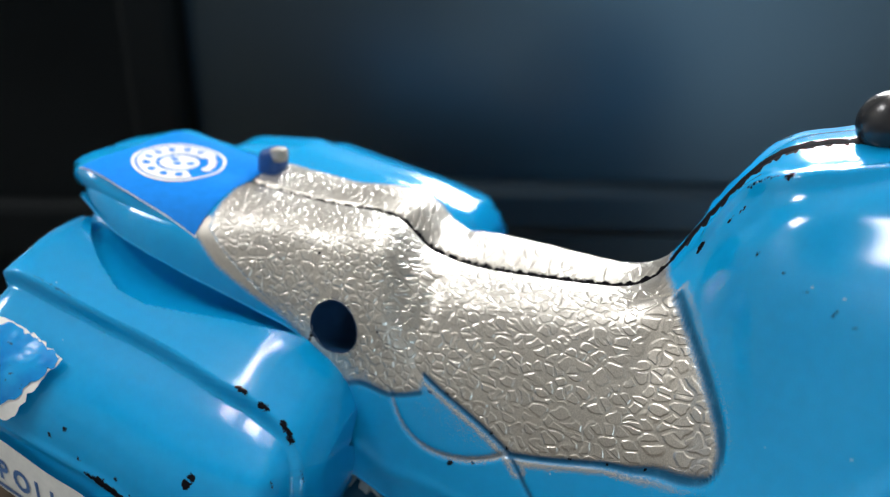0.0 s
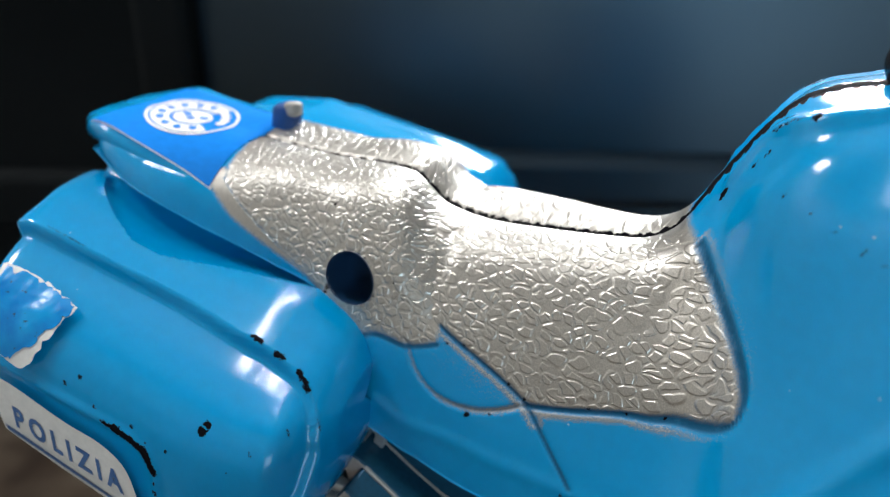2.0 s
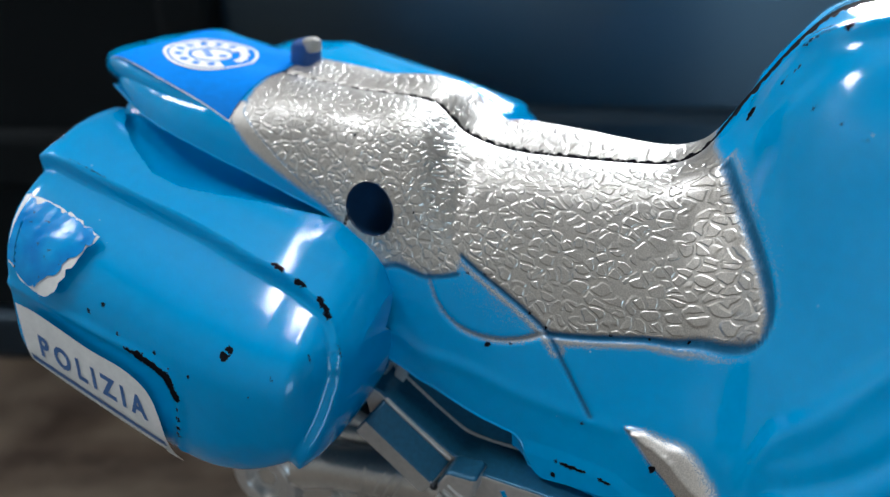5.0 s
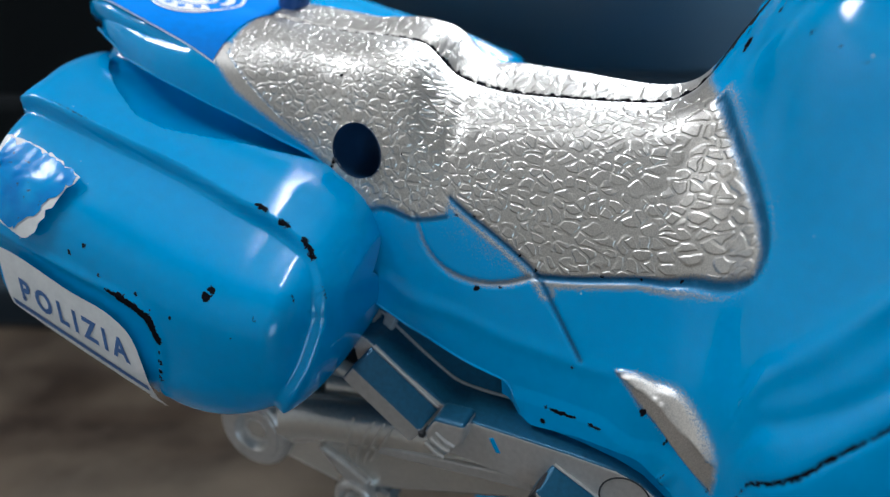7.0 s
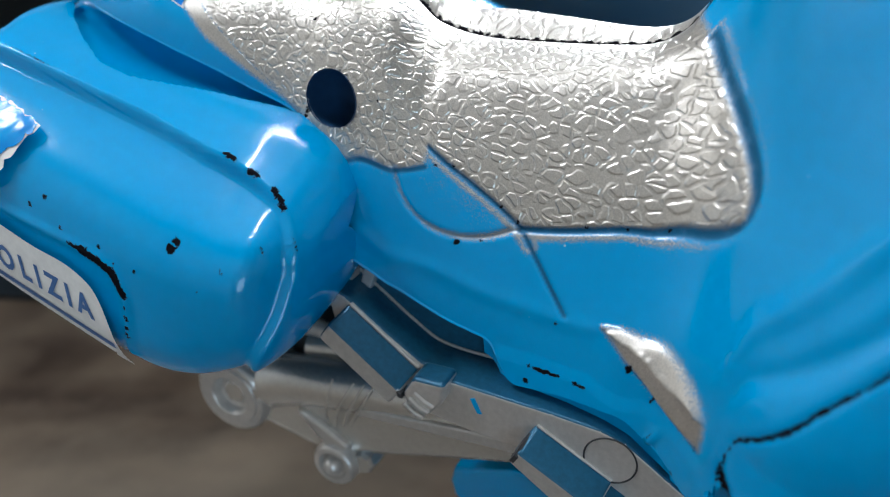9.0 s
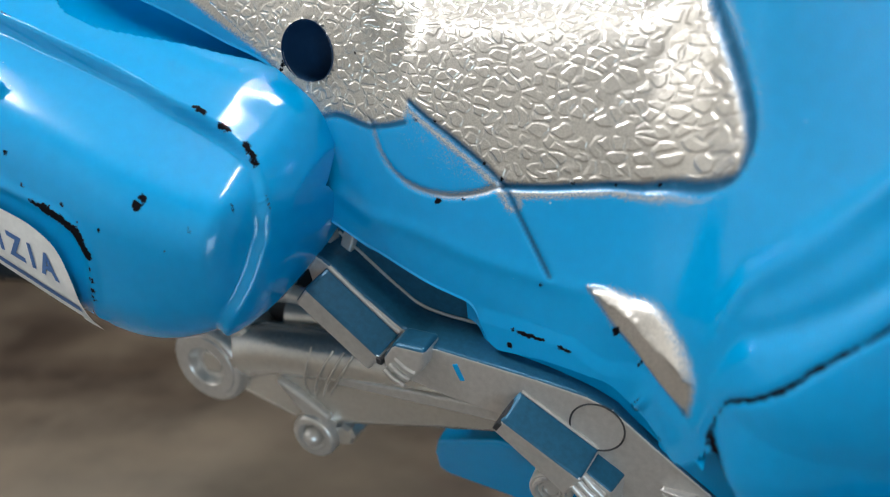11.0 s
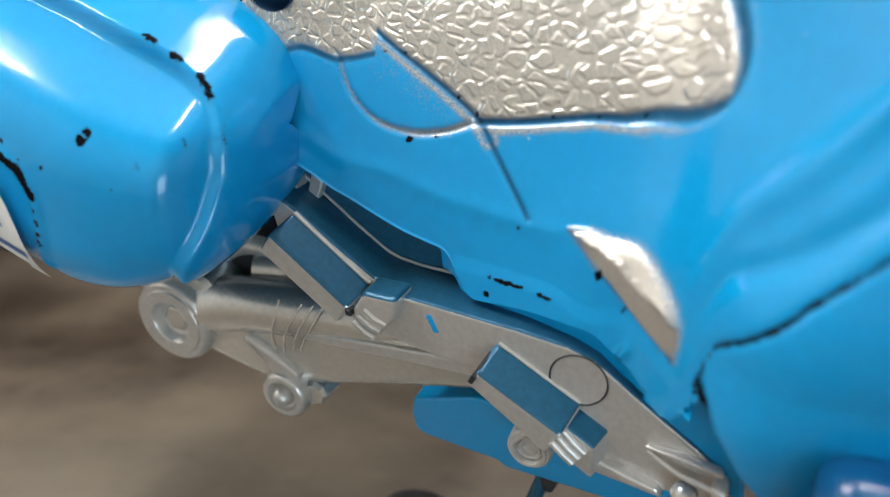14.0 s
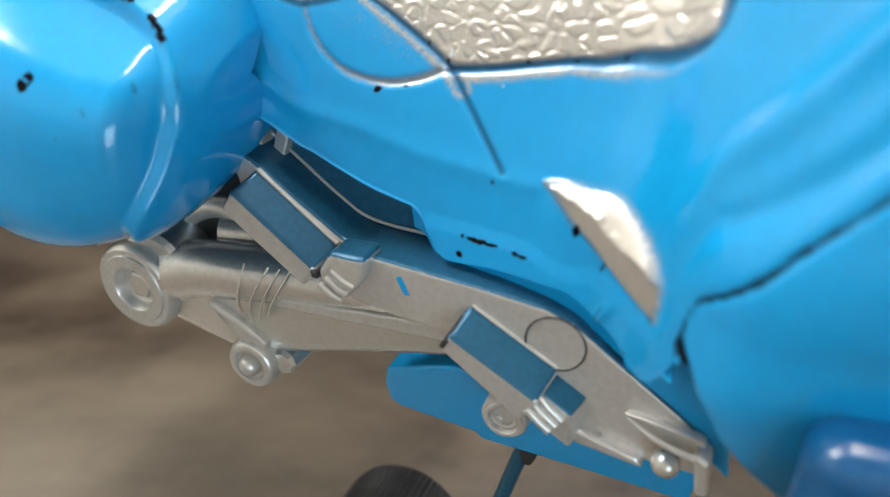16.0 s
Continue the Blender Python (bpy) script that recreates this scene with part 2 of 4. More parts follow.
def prism(outline, y0, y1, bevel=0.25, segments=2):
    """An outline in x and z, drawn through from y0 to y1."""
    bm = bmesh.new()
    near = [bm.verts.new((x, y0, z)) for x, z in outline]
    far = [bm.verts.new((x, y1, z)) for x, z in outline]
    bm.faces.new(near), bm.faces.new(far[::-1])
    for k in range(len(near)):
        bm.faces.new((near[k - 1], near[k], far[k], far[k - 1]))
    bmesh.ops.recalc_face_normals(bm, faces=bm.faces)
    if bevel:
        bmesh.ops.bevel(bm, geom=bm.edges[:], offset=bevel, segments=segments, affect="EDGES", profile=0.5)
    return bm


def top_painted(bm, steep=0.45):
    """The second material on faces that look up: overspray from above."""
    bm.normal_update()
    for f in bm.faces:
        f.material_index = 1 if f.normal.z > steep else 0
    return bm


def drum(x, z, y0, y1, radii, count=48):
    """A turned piece on an axis along y: radii are (way from y0 to y1, radius)."""
    bm = bmesh.new()
    rings = []
    for way, r in radii:
        y = y0 + (y1 - y0) * way
        rings.append([bm.verts.new((x + r * math.cos(2 * math.pi * k / count), y, z + r * math.sin(2 * math.pi * k / count))) for k in range(count)])
    for a, b in zip(rings, rings[1:]):
        for k in range(count):
            bm.faces.new((a[k - 1], a[k], b[k], b[k - 1]))
    bm.faces.new(rings[0]), bm.faces.new(rings[-1][::-1])
    return bm


def tube(points, radius, sides=8):
    """A round bar along a line of points (mm)."""
    p = np.asarray(points, float)
    bm = bmesh.new()
    way = np.gradient(p, axis=0)
    rings = []
    for c, d, r in zip(p, way, np.broadcast_to(radius, len(p))):
        d = Vector(d).normalized()
        a = d.cross(Vector((0.1, 0.9, 0.3))).normalized()
        b = d.cross(a)
        rings.append([bm.verts.new(Vector(c) + float(r) * (math.cos(2 * math.pi * k / sides) * a + math.sin(2 * math.pi * k / sides) * b)) for k in range(sides)])
    for a, b in zip(rings, rings[1:]):
        for k in range(sides):
            bm.faces.new((a[k - 1], a[k], b[k], b[k - 1]))
    bm.faces.new(rings[0]), bm.faces.new(rings[-1][::-1])
    return bm


# -- shapes

# The toy's own frame, in millimetres: x ahead, y away from the near side, z up. The mould seam lies at y = SEAM.
SEAM = -1.8


def hermite(xs, ys, at):
    """A smooth curve through (xs, ys) without overshoot, read at the places at."""
    xs, ys, at = np.asarray(xs, float), np.asarray(ys, float), np.asarray(at, float)
    h = np.diff(xs)
    d = np.diff(ys, axis=0) / h.reshape((-1,) + (1,) * (ys.ndim - 1))
    m = np.zeros_like(ys)
    m[0], m[-1] = d[0], d[-1]
    both = d[:-1] * d[1:]
    mean = (d[:-1] + d[1:]) / 2
    cap = 3 * np.minimum(abs(d[:-1]), abs(d[1:]))
    m[1:-1] = np.where(both > 0, np.sign(mean) * np.minimum(abs(mean), cap), 0)
    k = np.clip(np.searchsorted(xs, at) - 1, 0, len(xs) - 2)
    u = (at - xs[k]) / h[k]
    shape = (-1,) + (1,) * (ys.ndim - 1)
    u, hk = u.reshape(shape), h[k].reshape(shape)
    return ((2 * u**3 - 3 * u**2 + 1) * ys[k] + (u**3 - 2 * u**2 + u) * hk * m[k]
            + (3 * u**2 - 2 * u**3) * ys[k + 1] + (u**3 - u**2) * hk * m[k + 1])


def smooth_line(points, count):
    """A smooth line through a few points, as count points at even steps."""
    p = np.asarray(points, float)
    if len(p) < 3:
        return p[0] + np.linspace(0, 1, count)[:, None] * (p[-1] - p[0])
    t = np.r_[0, np.cumsum(np.sqrt(np.linalg.norm(np.diff(p, axis=0), axis=1) + 1e-9))]
    m = np.gradient(p, t, axis=0)
    fine = np.linspace(0, t[-1], count * 6)
    k = np.clip(np.searchsorted(t, fine) - 1, 0, len(t) - 2)
    h = np.diff(t)[k][:, None]
    u = (fine - t[k])[:, None] / h
    q = ((2 * u**3 - 3 * u**2 + 1) * p[k] + (u**3 - 2 * u**2 + u) * h * m[k] + (3 * u**2 - 2 * u**3) * p[k + 1] + (u**3 - u**2) * h * m[k + 1])
    s = np.r_[0, np.cumsum(np.linalg.norm(np.diff(q, axis=0), axis=1))]
    return np.stack([np.interp(np.linspace(0, s[-1], count), s, q[:, n]) for n in range(q.shape[1])], 1)


class Skin:
    """A skin drawn over cross-sections: sections are (x, [(y, z), ...]) from the top line down the near side."""

    def __init__(self, sections, fine=161):
        self.xs = np.array([x for x, _ in sections], float)
        self.rows = np.array([smooth_line(line, fine) for _, line in sections])
        self.fine = fine

    def sheet(self, xs):
        """Points (len(xs), fine, 3) and their way s along the section from the top line, in mm."""
        yz = hermite(self.xs, self.rows, xs)
        p = np.concatenate([np.broadcast_to(np.asarray(xs)[:, None, None], yz.shape[:2] + (1,)), yz], 2)
        s = np.concatenate([np.zeros((len(xs), 1)), np.cumsum(np.linalg.norm(np.diff(yz, axis=1), axis=2), 1)], 1)
        return p, s

    def at(self, x, s):
        """Points of the skin at x and way s; a negative s lies on the far side of the seam."""
        x, s = np.broadcast_arrays(np.asarray(x, float), np.asarray(s, float))
        flat, way = x.ravel(), s.ravel()
        p, ways = self.sheet(flat)
        out = np.empty((len(flat), 3))
        for n in range(len(flat)):
            for k in range(3):
                out[n, k] = np.interp(abs(way[n]), ways[n], p[n, :, k])
        out[way < 0, 1] = 2 * SEAM - out[way < 0, 1]
        return out.reshape(x.shape + (3,))


def normals(p):
    """Unit normals of a sheet of points, pointing to the near side and up."""
    a, b = np.gradient(p, axis=0), np.gradient(p, axis=1)
    n = np.cross(a, b)
    n /= np.linalg.norm(n, axis=2, keepdims=True) + 1e-12
    return n * np.where((n[..., 2] - n[..., 1]).mean() < 0, -1, 1)


def to_line(p, line):
    """Distance of points p (..., 2) from an open line."""
    best = np.full(p.shape[:-1], 1e9)
    for a, b in zip(line[:-1], line[1:]):
        d = b - a
        u = np.clip(((p - a) @ d) / (d @ d + 1e-12), 0, 1)
        best = np.minimum(best, np.linalg.norm(p - a - u[..., None] * d, axis=-1))
    return best


def inside(p, ring):
    """Which of the points p (..., 2) lie in a closed ring."""
    odd = np.zeros(p.shape[:-1], bool)
    for a, b in zip(ring, np.roll(ring, -1, 0)):
        cross = (a[1] > p[..., 1]) != (b[1] > p[..., 1])
        odd ^= cross & (p[..., 0] < (b[0] - a[0]) * (p[..., 1] - a[1]) / (b[1] - a[1] + 1e-12) + a[0])
    return odd


BODY = Skin([
    (-47, [(SEAM, 97.2), (-3, 97.1), (-6, 96.9), (-8, 96.4), (-8.6, 95.5), (-8.5, 94.5), (-8, 93.5), (-6, 93)]),
    (-43, [(SEAM, 97.3), (-5, 97.2), (-9, 96.9), (-11.3, 96.4), (-11.9, 95.3), (-11.9, 94), (-11, 92.5), (-9, 91.5)]),
    (-36, [(SEAM, 96.0), (-5, 95.9), (-9.5, 95.3), (-12.6, 94.3), (-13.6, 92.6), (-13.8, 90.6), (-13.4, 89.2), (-11, 88)]),
    (-26, [(SEAM, 94.6), (-6, 94.2), (-10, 92.7), (-13, 90.3), (-14.2, 87), (-14.6, 83.5), (-14.5, 81.5), (-13, 80)]),
    (-15, [(SEAM, 93.1), (-5, 92.9), (-8.5, 91.5), (-10.8, 88.5), (-12.2, 85), (-12.9, 81), (-13.3, 78), (-13.5, 75)]),
    (-5, [(SEAM, 92.3), (-5, 92.0), (-8.5, 89.8), (-11, 86), (-12.6, 82), (-13.8, 77), (-15, 71), (-15.9, 66.5)]),
    (-0.5, [(SEAM, 88.9), (-4.8, 88.4), (-8, 86.5), (-10.5, 83.5), (-12.3, 80), (-13.8, 75.5), (-15, 69.5), (-15.8, 63.8)]),
    (10, [(SEAM, 87.5), (-4.8, 87.0), (-7.8, 85.3), (-10, 82), (-12, 77.5), (-13.8, 72), (-15.6, 65), (-16.3, 56.8)]),
    (18, [(SEAM, 87.6), (-4.8, 87.3), (-7.6, 85.6), (-9.8, 82.8), (-12.3, 77.5), (-14.3, 71.5), (-16.3, 64.5), (-17.7, 54)]),
    (24, [(SEAM, 89.3), (-4.5, 89.0), (-7, 87.5), (-9.5, 83.5), (-12.6, 78), (-15, 71.5), (-17.6, 64), (-18.9, 52)]),
    (28, [(SEAM, 95.6), (-4.5, 94.5), (-7, 91.5), (-9.8, 86), (-13.2, 79.5), (-16, 72), (-18.6, 64.5), (-19.4, 50)]),
    (31.5, [(SEAM, 100.8), (-5.5, 98.8), (-9.3, 95.5), (-12, 88.5), (-15.2, 80.5), (-18.6, 72.5), (-21.6, 64), (-21.4, 46)]),
    (34, [(SEAM, 103), (-6.5, 101.6), (-8.9, 99.7), (-11.0, 97.1), (-12.2, 94.9), (-14.2, 89), (-16.7, 81), (-20.8, 72), (-25.4, 62), (-24, 36)]),
    (40, [(SEAM, 104.6), (-7, 103.5), (-10, 101.7), (-13, 98.3), (-15.4, 95), (-18.3, 88), (-22, 80), (-26, 72), (-28.5, 63), (-22, 34)]),
    (47, [(SEAM, 104.8), (-8, 104.2), (-12.8, 102.6), (-16.8, 98.9), (-20.0, 95.6), (-22.6, 88.5), (-25.0, 80.5), (-27.4, 72.4), (-29.3, 63.4), (-22, 34)]),
    (62, [(SEAM, 105), (-8, 104.5), (-17, 103), (-22, 99.5), (-26, 95.5), (-28, 89), (-29.5, 81), (-29.5, 73), (-30.5, 64), (-23, 34)]),
])


def case_section(x):
    """The pannier's section at x: a rounded wedge whose axis drops to the front and that closes in a dome."""
    line = [(-11.5, 80.6), (-14, 80.4), (-17.5, 79.7), (-20, 78.7), (-22.5, 77.8), (-26.5, 75.8), (-29.8, 73.2), (-31.7, 69.6),
            (-32.4, 64), (-32.2, 59.5), (-30.6, 56.4), (-26.5, 55), (-17, 56), (-11.5, 58)]
    u = min(max(0.0, (x + 22) / 17.6), 1.0)
    wide = 0.5 + 0.5 * max(0.0, 1 - u**2.6) ** (1 / 2.6)
    high = 0.33 + 0.67 * max(0.0, 1 - u**1.7) ** (1 / 1.7)
    close = math.sqrt(max(0.0004, 1 - max(0.0, (x + 8.2) / 3.8) ** 2))
    if x < -41:
        wide = high = 1 - 0.12 * ((-41 - x) / 2.4) ** 2.5
    swell = 0.8 * min(max(0.0, (x + 24) / 10), 1.0)
    out = []
    for y, z in line:
        lifted = swell * min(max(0.0, (y + 25) / 7), 1.0) if z > 70 else 0.0
        a, b = (y + 14) * wide - 14, (z - 76.5) * high + 76.5
        out.append(((a + 16.5) * close - 16.5, (b - 74) * close + 74 - 0.33 * (x + 14) + lifted * close))
    return out


CASE = Skin([(x, case_section(x)) for x in [-43.4, -43, -42.3, -41, -36, -30, -22, -19, -16.5, -14, -11.5, -9.5, -8.2, -7.2, -6.4, -5.8, -5.4, -5.1, -4.85, -4.68, -4.55, -4.47, -4.43, -4.41]], 201)
# -- end shapes

# ---- the room: table, dark panel behind, unseen plain walls added to shape light ----
def box_object(name, x0, x1, y0, y1, z0, z1, mat, bevel=0.0, kind="structure", label="", category=""):
    ob = part(name, block(x0 * 1000, x1 * 1000, y0 * 1000, y1 * 1000, z0 * 1000, z1 * 1000, bevel * 1000), mat)
    return tagged(ob, label, category, "", kind)


box_object("table_top", -0.7, 0.7, -0.5, 0.55, -0.03, 0.0, STONE, 0.003, "", "brown mottled stone table top, satin worn", "table")
tagged(bpy.data.objects["table_top"], kind="structure")
box_object("floor", -1.6, 1.6, -1.6, 1.6, -0.78, -0.75, WALL_PAINT)
box_object("ceiling", -1.6, 1.6, -1.6, 1.6, 1.75, 1.78, WALL_PAINT)
box_object("wall_east", 1.6, 1.65, -1.6, 1.6, -0.75, 1.75, WALL_PAINT)
box_object("wall_west", -1.65, -1.6, -1.6, 1.6, -0.75, 1.75, WALL_PAINT)
box_object("wall_north", -1.6, 1.6, 1.6, 1.65, -0.75, 0.4, WALL_PAINT)
box_object("wall_north_2", -1.6, 0.05, 1.6, 1.65, 0.4, 1.75, WALL_PAINT)
box_object("wall_north_3", 1.05, 1.6, 1.6, 1.65, 0.4, 1.75, WALL_PAINT)
box_object("wall_north_4", 0.05, 1.05, 1.6, 1.65, 1.4, 1.75, WALL_PAINT)
box_object("wall_south", -1.6, 1.6, -1.65, -1.6, -0.75, 1.75, WALL_PAINT)

# dark plastic crate behind the toy: sunk panels between a post and rails
crate = tagged(new("storage_crate"), "dark blue-black plastic storage crate standing behind the toy", "crate")
crate.matrix_world = pose(0, 0.168, 0, 0, 0, -4)


def crate_part(name, x0, x1, y0, y1, z0, z1, bevel=1.0):
    return part(name, block(x0, x1, y0, y1, z0, z1, bevel), PANEL, crate)


crate_part("back_panel", -62, 330, 6, 10, 0.5, 118)
part("side_panel", block(-330, -72, 6, 10, 0.5, 118, 1.0), DIM_MATT_PANEL, crate, "matt black side panel, darkened for its weaker reflection")
crate_part("rail", -330, 330, 0, 8, 0.2, 14, 2.0)
crate_part("rail", -60, 330, 0, 8, 60, 73, 3.0)
part("rail", block(-330, -74, 1, 8, 50, 66, 3.0), DIM_MATT_PANEL, crate, "matt black rail, darkened for its weaker reflection")
part("post", block(-74, -60, -1, 8, 0.3, 118, 2.5), DIM_MATT_PANEL, crate, "matt black post")
crate_part("rail", -330, 330, 1, 9, 116, 124, 2.0)

# ---- the toy motorcycle ----
TURN = -22.0
bike = tagged(new("toy_motorcycle"), "worn blue and silver die-cast toy police motorcycle with chipped paint", "toy motorcycle")
bike.matrix_world = pose(0, 0.0815, 0, 0, 0, TURN)


def far_side(p, c=None, lean=radians(12.8)):
    """The far half: mirrored at the toy's own middle plane, which leans to the near side."""
    lateral = np.array([0, math.cos(lean), math.sin(lean)])
    c = np.array([0, SEAM, 88.0]) if c is None else c
    d = ((p - c) * lateral).sum(-1, keepdims=True)
    return p - 2 * d * lateral


# lines on the body, as x and way down from the seam
BORDER = smooth_line([(12.5, 21.1), (15.3, 20.9), (17.4, 20.7), (19.9, 20.4), (22.3, 20.4), (24.2, 21.2), (26.1, 22.9), (27.9, 25.2), (29.3, 27.1), (30.5, 28.6), (31.4, 29.4), (31.95, 29.5), (32.25, 28.9),
                      (32.3, 27.8), (32.1, 26.3), (31.6, 24.1), (30.4, 19.5), (29.4, 15.9), (28.4, 12.4), (27.5, 9.2), (26.8, 7.0)], 90)
SEAT_EDGE = np.concatenate([
    [(-25.4, -3.0), (-25.4, 0.0), (-25.0, 5.6), (-24.8, 8.6)],
    smooth_line([(-24.5, 10.3), (-21.7, 12.4), (-18.2, 14.6), (-14.2, 17.0), (-9.8, 19.9), (-6.1, 22.0)], 30),
    smooth_line([(-6.0, 22.0), (-1.5, 19.2), (2.4, 16.8)], 12),
    smooth_line([(2.7, 15.2), (7.6, 17.7), (12.4, 20.9)], 12),
    BORDER,
    [(25.6, 3.4), (25.2, 0.0), (25.2, -3.0)],
])
DIAGONAL = smooth_line([(2.5, 15.0), (7.6, 17.7), (12.4, 20.9), (14.5, 23.7), (16.3, 26.3), (17.9, 28.6)], 40)
CRESCENT = smooth_line([(-0.8, 18.6), (0.6, 20.9), (2.9, 22.3), (7.0, 22.7), (9.9, 22.1), (12.4, 21.0)], 40)
REAR_EDGE = smooth_line([(-24.5, 10.3), (-21.7, 12.4), (-18.2, 14.6), (-14.2, 17.0), (-9.8, 19.9), (-6.1, 22.3)], 30)
LOW_EDGE = smooth_line([(-6.0, 22.2), (-1.5, 19.3), (2.4, 17.0)], 12)
VENT = np.concatenate([smooth_line([(21.4, 28.8), (23.3, 29.1), (26.4, 32.4), (28.9, 36.7), (31.2, 42.3), (31.7, 44.4)], 20), smooth_line([(31.6, 47.2), (28.4, 41.1), (25.2, 34.7), (22.8, 30.9), (21.5, 29.2)], 20)])
VENT_RIDGE = smooth_line([(21.9, 29.1), (25.4, 32.5), (28.1, 37.4), (31.3, 43.6)], 20)
DARK_LINE = smooth_line([(34.5, 57.2), (33.3, 53.5), (33.1, 51.4), (33.7, 50.4), (35.2, 49.6), (37.1, 48.2), (38.9, 46.4), (40.4, 45.3), (42, 44.1), (52, 34), (61, 26)], 60)
HOLE, HOLE_R = np.array([-7.9, 16.5]), 2.85


def body_values(xs, p, s):
    """Relief along the normal, silver mask and wear, over the body's sheet."""
    q = np.stack([np.broadcast_to(xs[:, None], s.shape), s], 2)
    x = q[..., 0]
    seat = inside(q, SEAT_EDGE)
    edge = np.minimum(to_line(q, SEAT_EDGE), 30)
    signed = np.where(seat, -edge, edge)
    vent = inside(q, VENT)
    vent_edge = to_line(q, VENT)
    vent_signed = np.where(vent, -vent_edge, vent_edge)
    paint = np.minimum(signed + np.interp(to_line(q, BORDER), [0.6, 1.5], [0.2, 0.05]), 1.1 * vent_signed + 0.15)
    paint = np.minimum(paint, to_line(q, CRESCENT) - np.interp(x, [-1, 4, 9], [0.05, 0.12, 0.25]))
    paint = np.minimum(paint, abs(to_line(q, DIAGONAL[:26]) - 0.6) - 0.2 + np.where(x < 2.4, 5, 0))
    paint = np.where(signed > 0, np.minimum(paint, 0.3 + 0.22 * to_line(q, LOW_EDGE)), paint)
    rim_spray = abs(to_line(q, BORDER) - 0.62) - 0.28 + np.where(signed > 0, 0.0, 5) + np.interp(x, [12, 14, 26, 31], [0.1, 0.0, 0.15, 0.5])
    paint = np.minimum(paint, rim_spray)
    paint = np.minimum(paint, to_line(q, REAR_EDGE[:18]) - np.clip((-13 - x) / 9, 0, 1) * 1.7 + np.where(signed > 0, 0.1, 9))
    # fine overspray: inside the crescent and beyond the seat's rim
    paint = np.where(inside(q, np.concatenate([CRESCENT, [(7.6, 17.7), (2.5, 15.0)]])), np.minimum(paint, 0.2 + 0.07 * to_line(q, DIAGONAL[:26])), paint)
    rim_near = to_line(q, BORDER)
    paint = np.where((signed > 0) & (rim_near < 2.2), np.minimum(paint, 0.28 + 0.16 * rim_near), paint)
    paint = np.where(x > 60, 5, paint)
    up = np.zeros_like(s)
    for line, deep, wide, lip in ((DIAGONAL, 0.22, 0.28, 0.0), (CRESCENT, 0.25, 0.32, 0.0), (LOW_EDGE, 0.08, 0.3, 0.0),
                                  (DARK_LINE, 0.28, 0.3, 0.0)):
        d = to_line(q, line)
        up += -deep * np.exp(-(d / wide) ** 2) + lip * np.exp(-((d - 0.8) / 0.35) ** 2)
    up += -0.25 * np.exp(-(to_line(q, BORDER) / 0.34) ** 4)
    up += -0.35 * np.clip((0.6 - np.abs(s) ) / 0.6, 0, 1) * np.clip((44 - x) / 6, 0, 1)
    to_rim, to_ridge = to_line(q, VENT[:20]), to_line(q, VENT_RIDGE)
    outer = inside(q, np.concatenate([VENT_RIDGE, VENT[20:]]))
    # its outer facet is flat: level with the plane that fits the skin there
    middle = p[outer].mean(0)
    out = np.linalg.svd(p[outer] - middle)[2][-1]
    skin = normals(p)
    level = ((middle - p) @ out) / np.where(abs(skin @ out) < 0.3, 0.3, skin @ out)
    up += np.where(outer, np.clip(level + 0.9, 0.3, 2.2), 0.95 * to_rim / (to_rim + to_ridge + 1e-6)) * np.clip(-vent_signed / 0.4, 0, 1)
    # tank shoulder, fairing creases and the soft fold under the crescent
    for line, high, wide in ((smooth_line([(29, 3.0), (31.7, 2.6), (34.4, 5.5), (37.3, 6.2), (48, 6.2), (60, 6.2)], 30), 0.5, 0.7),
                             (smooth_line([(26.5, 4.3), (29.2, 6.2), (31.7, 7.2), (35.4, 8.1), (42.2, 8.1), (60, 8.1)], 30), -0.3, 1.5),
                             (smooth_line([(33.4, 41.3), (36.2, 39.3), (40.6, 35.2), (50, 28)], 20), 0.45, 1.2),
                             (smooth_line([(33.6, 45.2), (36.8, 44), (41.7, 41), (52, 33)], 20), -0.35, 1.0),
                             (smooth_line([(-6, 29.0), (-2.2, 27.8), (3.7, 26.6), (9.5, 27.7), (15.1, 28.6), (20.4, 29.4)], 30), 0.16, 0.9),
                             (smooth_line([(1.5, 4.5), (1.6, 7), (1.2, 10.5), (1.8, 14.5)], 20), -0.26, 0.9), (smooth_line([(-3.2, 6.0), (-3.1, 8), (-3.0, 10), (-2.6, 13)], 20), 0.4, 1.8)):
        up += high * np.exp(-(to_line(q, line) / wide) ** 2)
    # the tail's side: a steep chamfer below the sticker, then a ledge that flares out to the hem
    upper, fold, lower = np.interp(x, [-47, -42.7, -38.8, -33.7, -30], [9.4, 9.2, 8.6, 9.8, 11.0]), np.interp(x, [-47, -42, -36.4, -32, -29], [12.0, 12.2, 11.7, 11.4, 11.4]), np.interp(x, [-47, -40, -30], [13.5, 15.0, 16.0])
    way = np.clip((s - upper) / np.maximum(fold - upper, 0.3), 0, 1) * np.clip((lower - s) / (lower - fold), 0, 1)
    up += -0.9 * way * np.clip((-28.5 - x) / 6, 0, 1)
    # the flap stands proud below a soft step
    up += 0.22 * np.clip((s - np.interp(x, [10.9, 15.4, 20.9, 26, 31.8], [32.7, 33.0, 33.8, 37.7, 47.4])) / 1.4, 0, 1) * np.clip((x - 10.9) / 0.8, 0, 1) * np.clip((33 - x) / 1.5, 0, 1)
    under = inside(q, np.concatenate([DARK_LINE, [(61, 120), (34.5, 120)]]))
    up -= 0.16 * np.minimum(to_line(q, DARK_LINE), 14) * under
    d = np.linalg.norm(q - (27.4, 43.1), axis=2)
    up += 0.35 * np.exp(-(d / 0.7) ** 2)
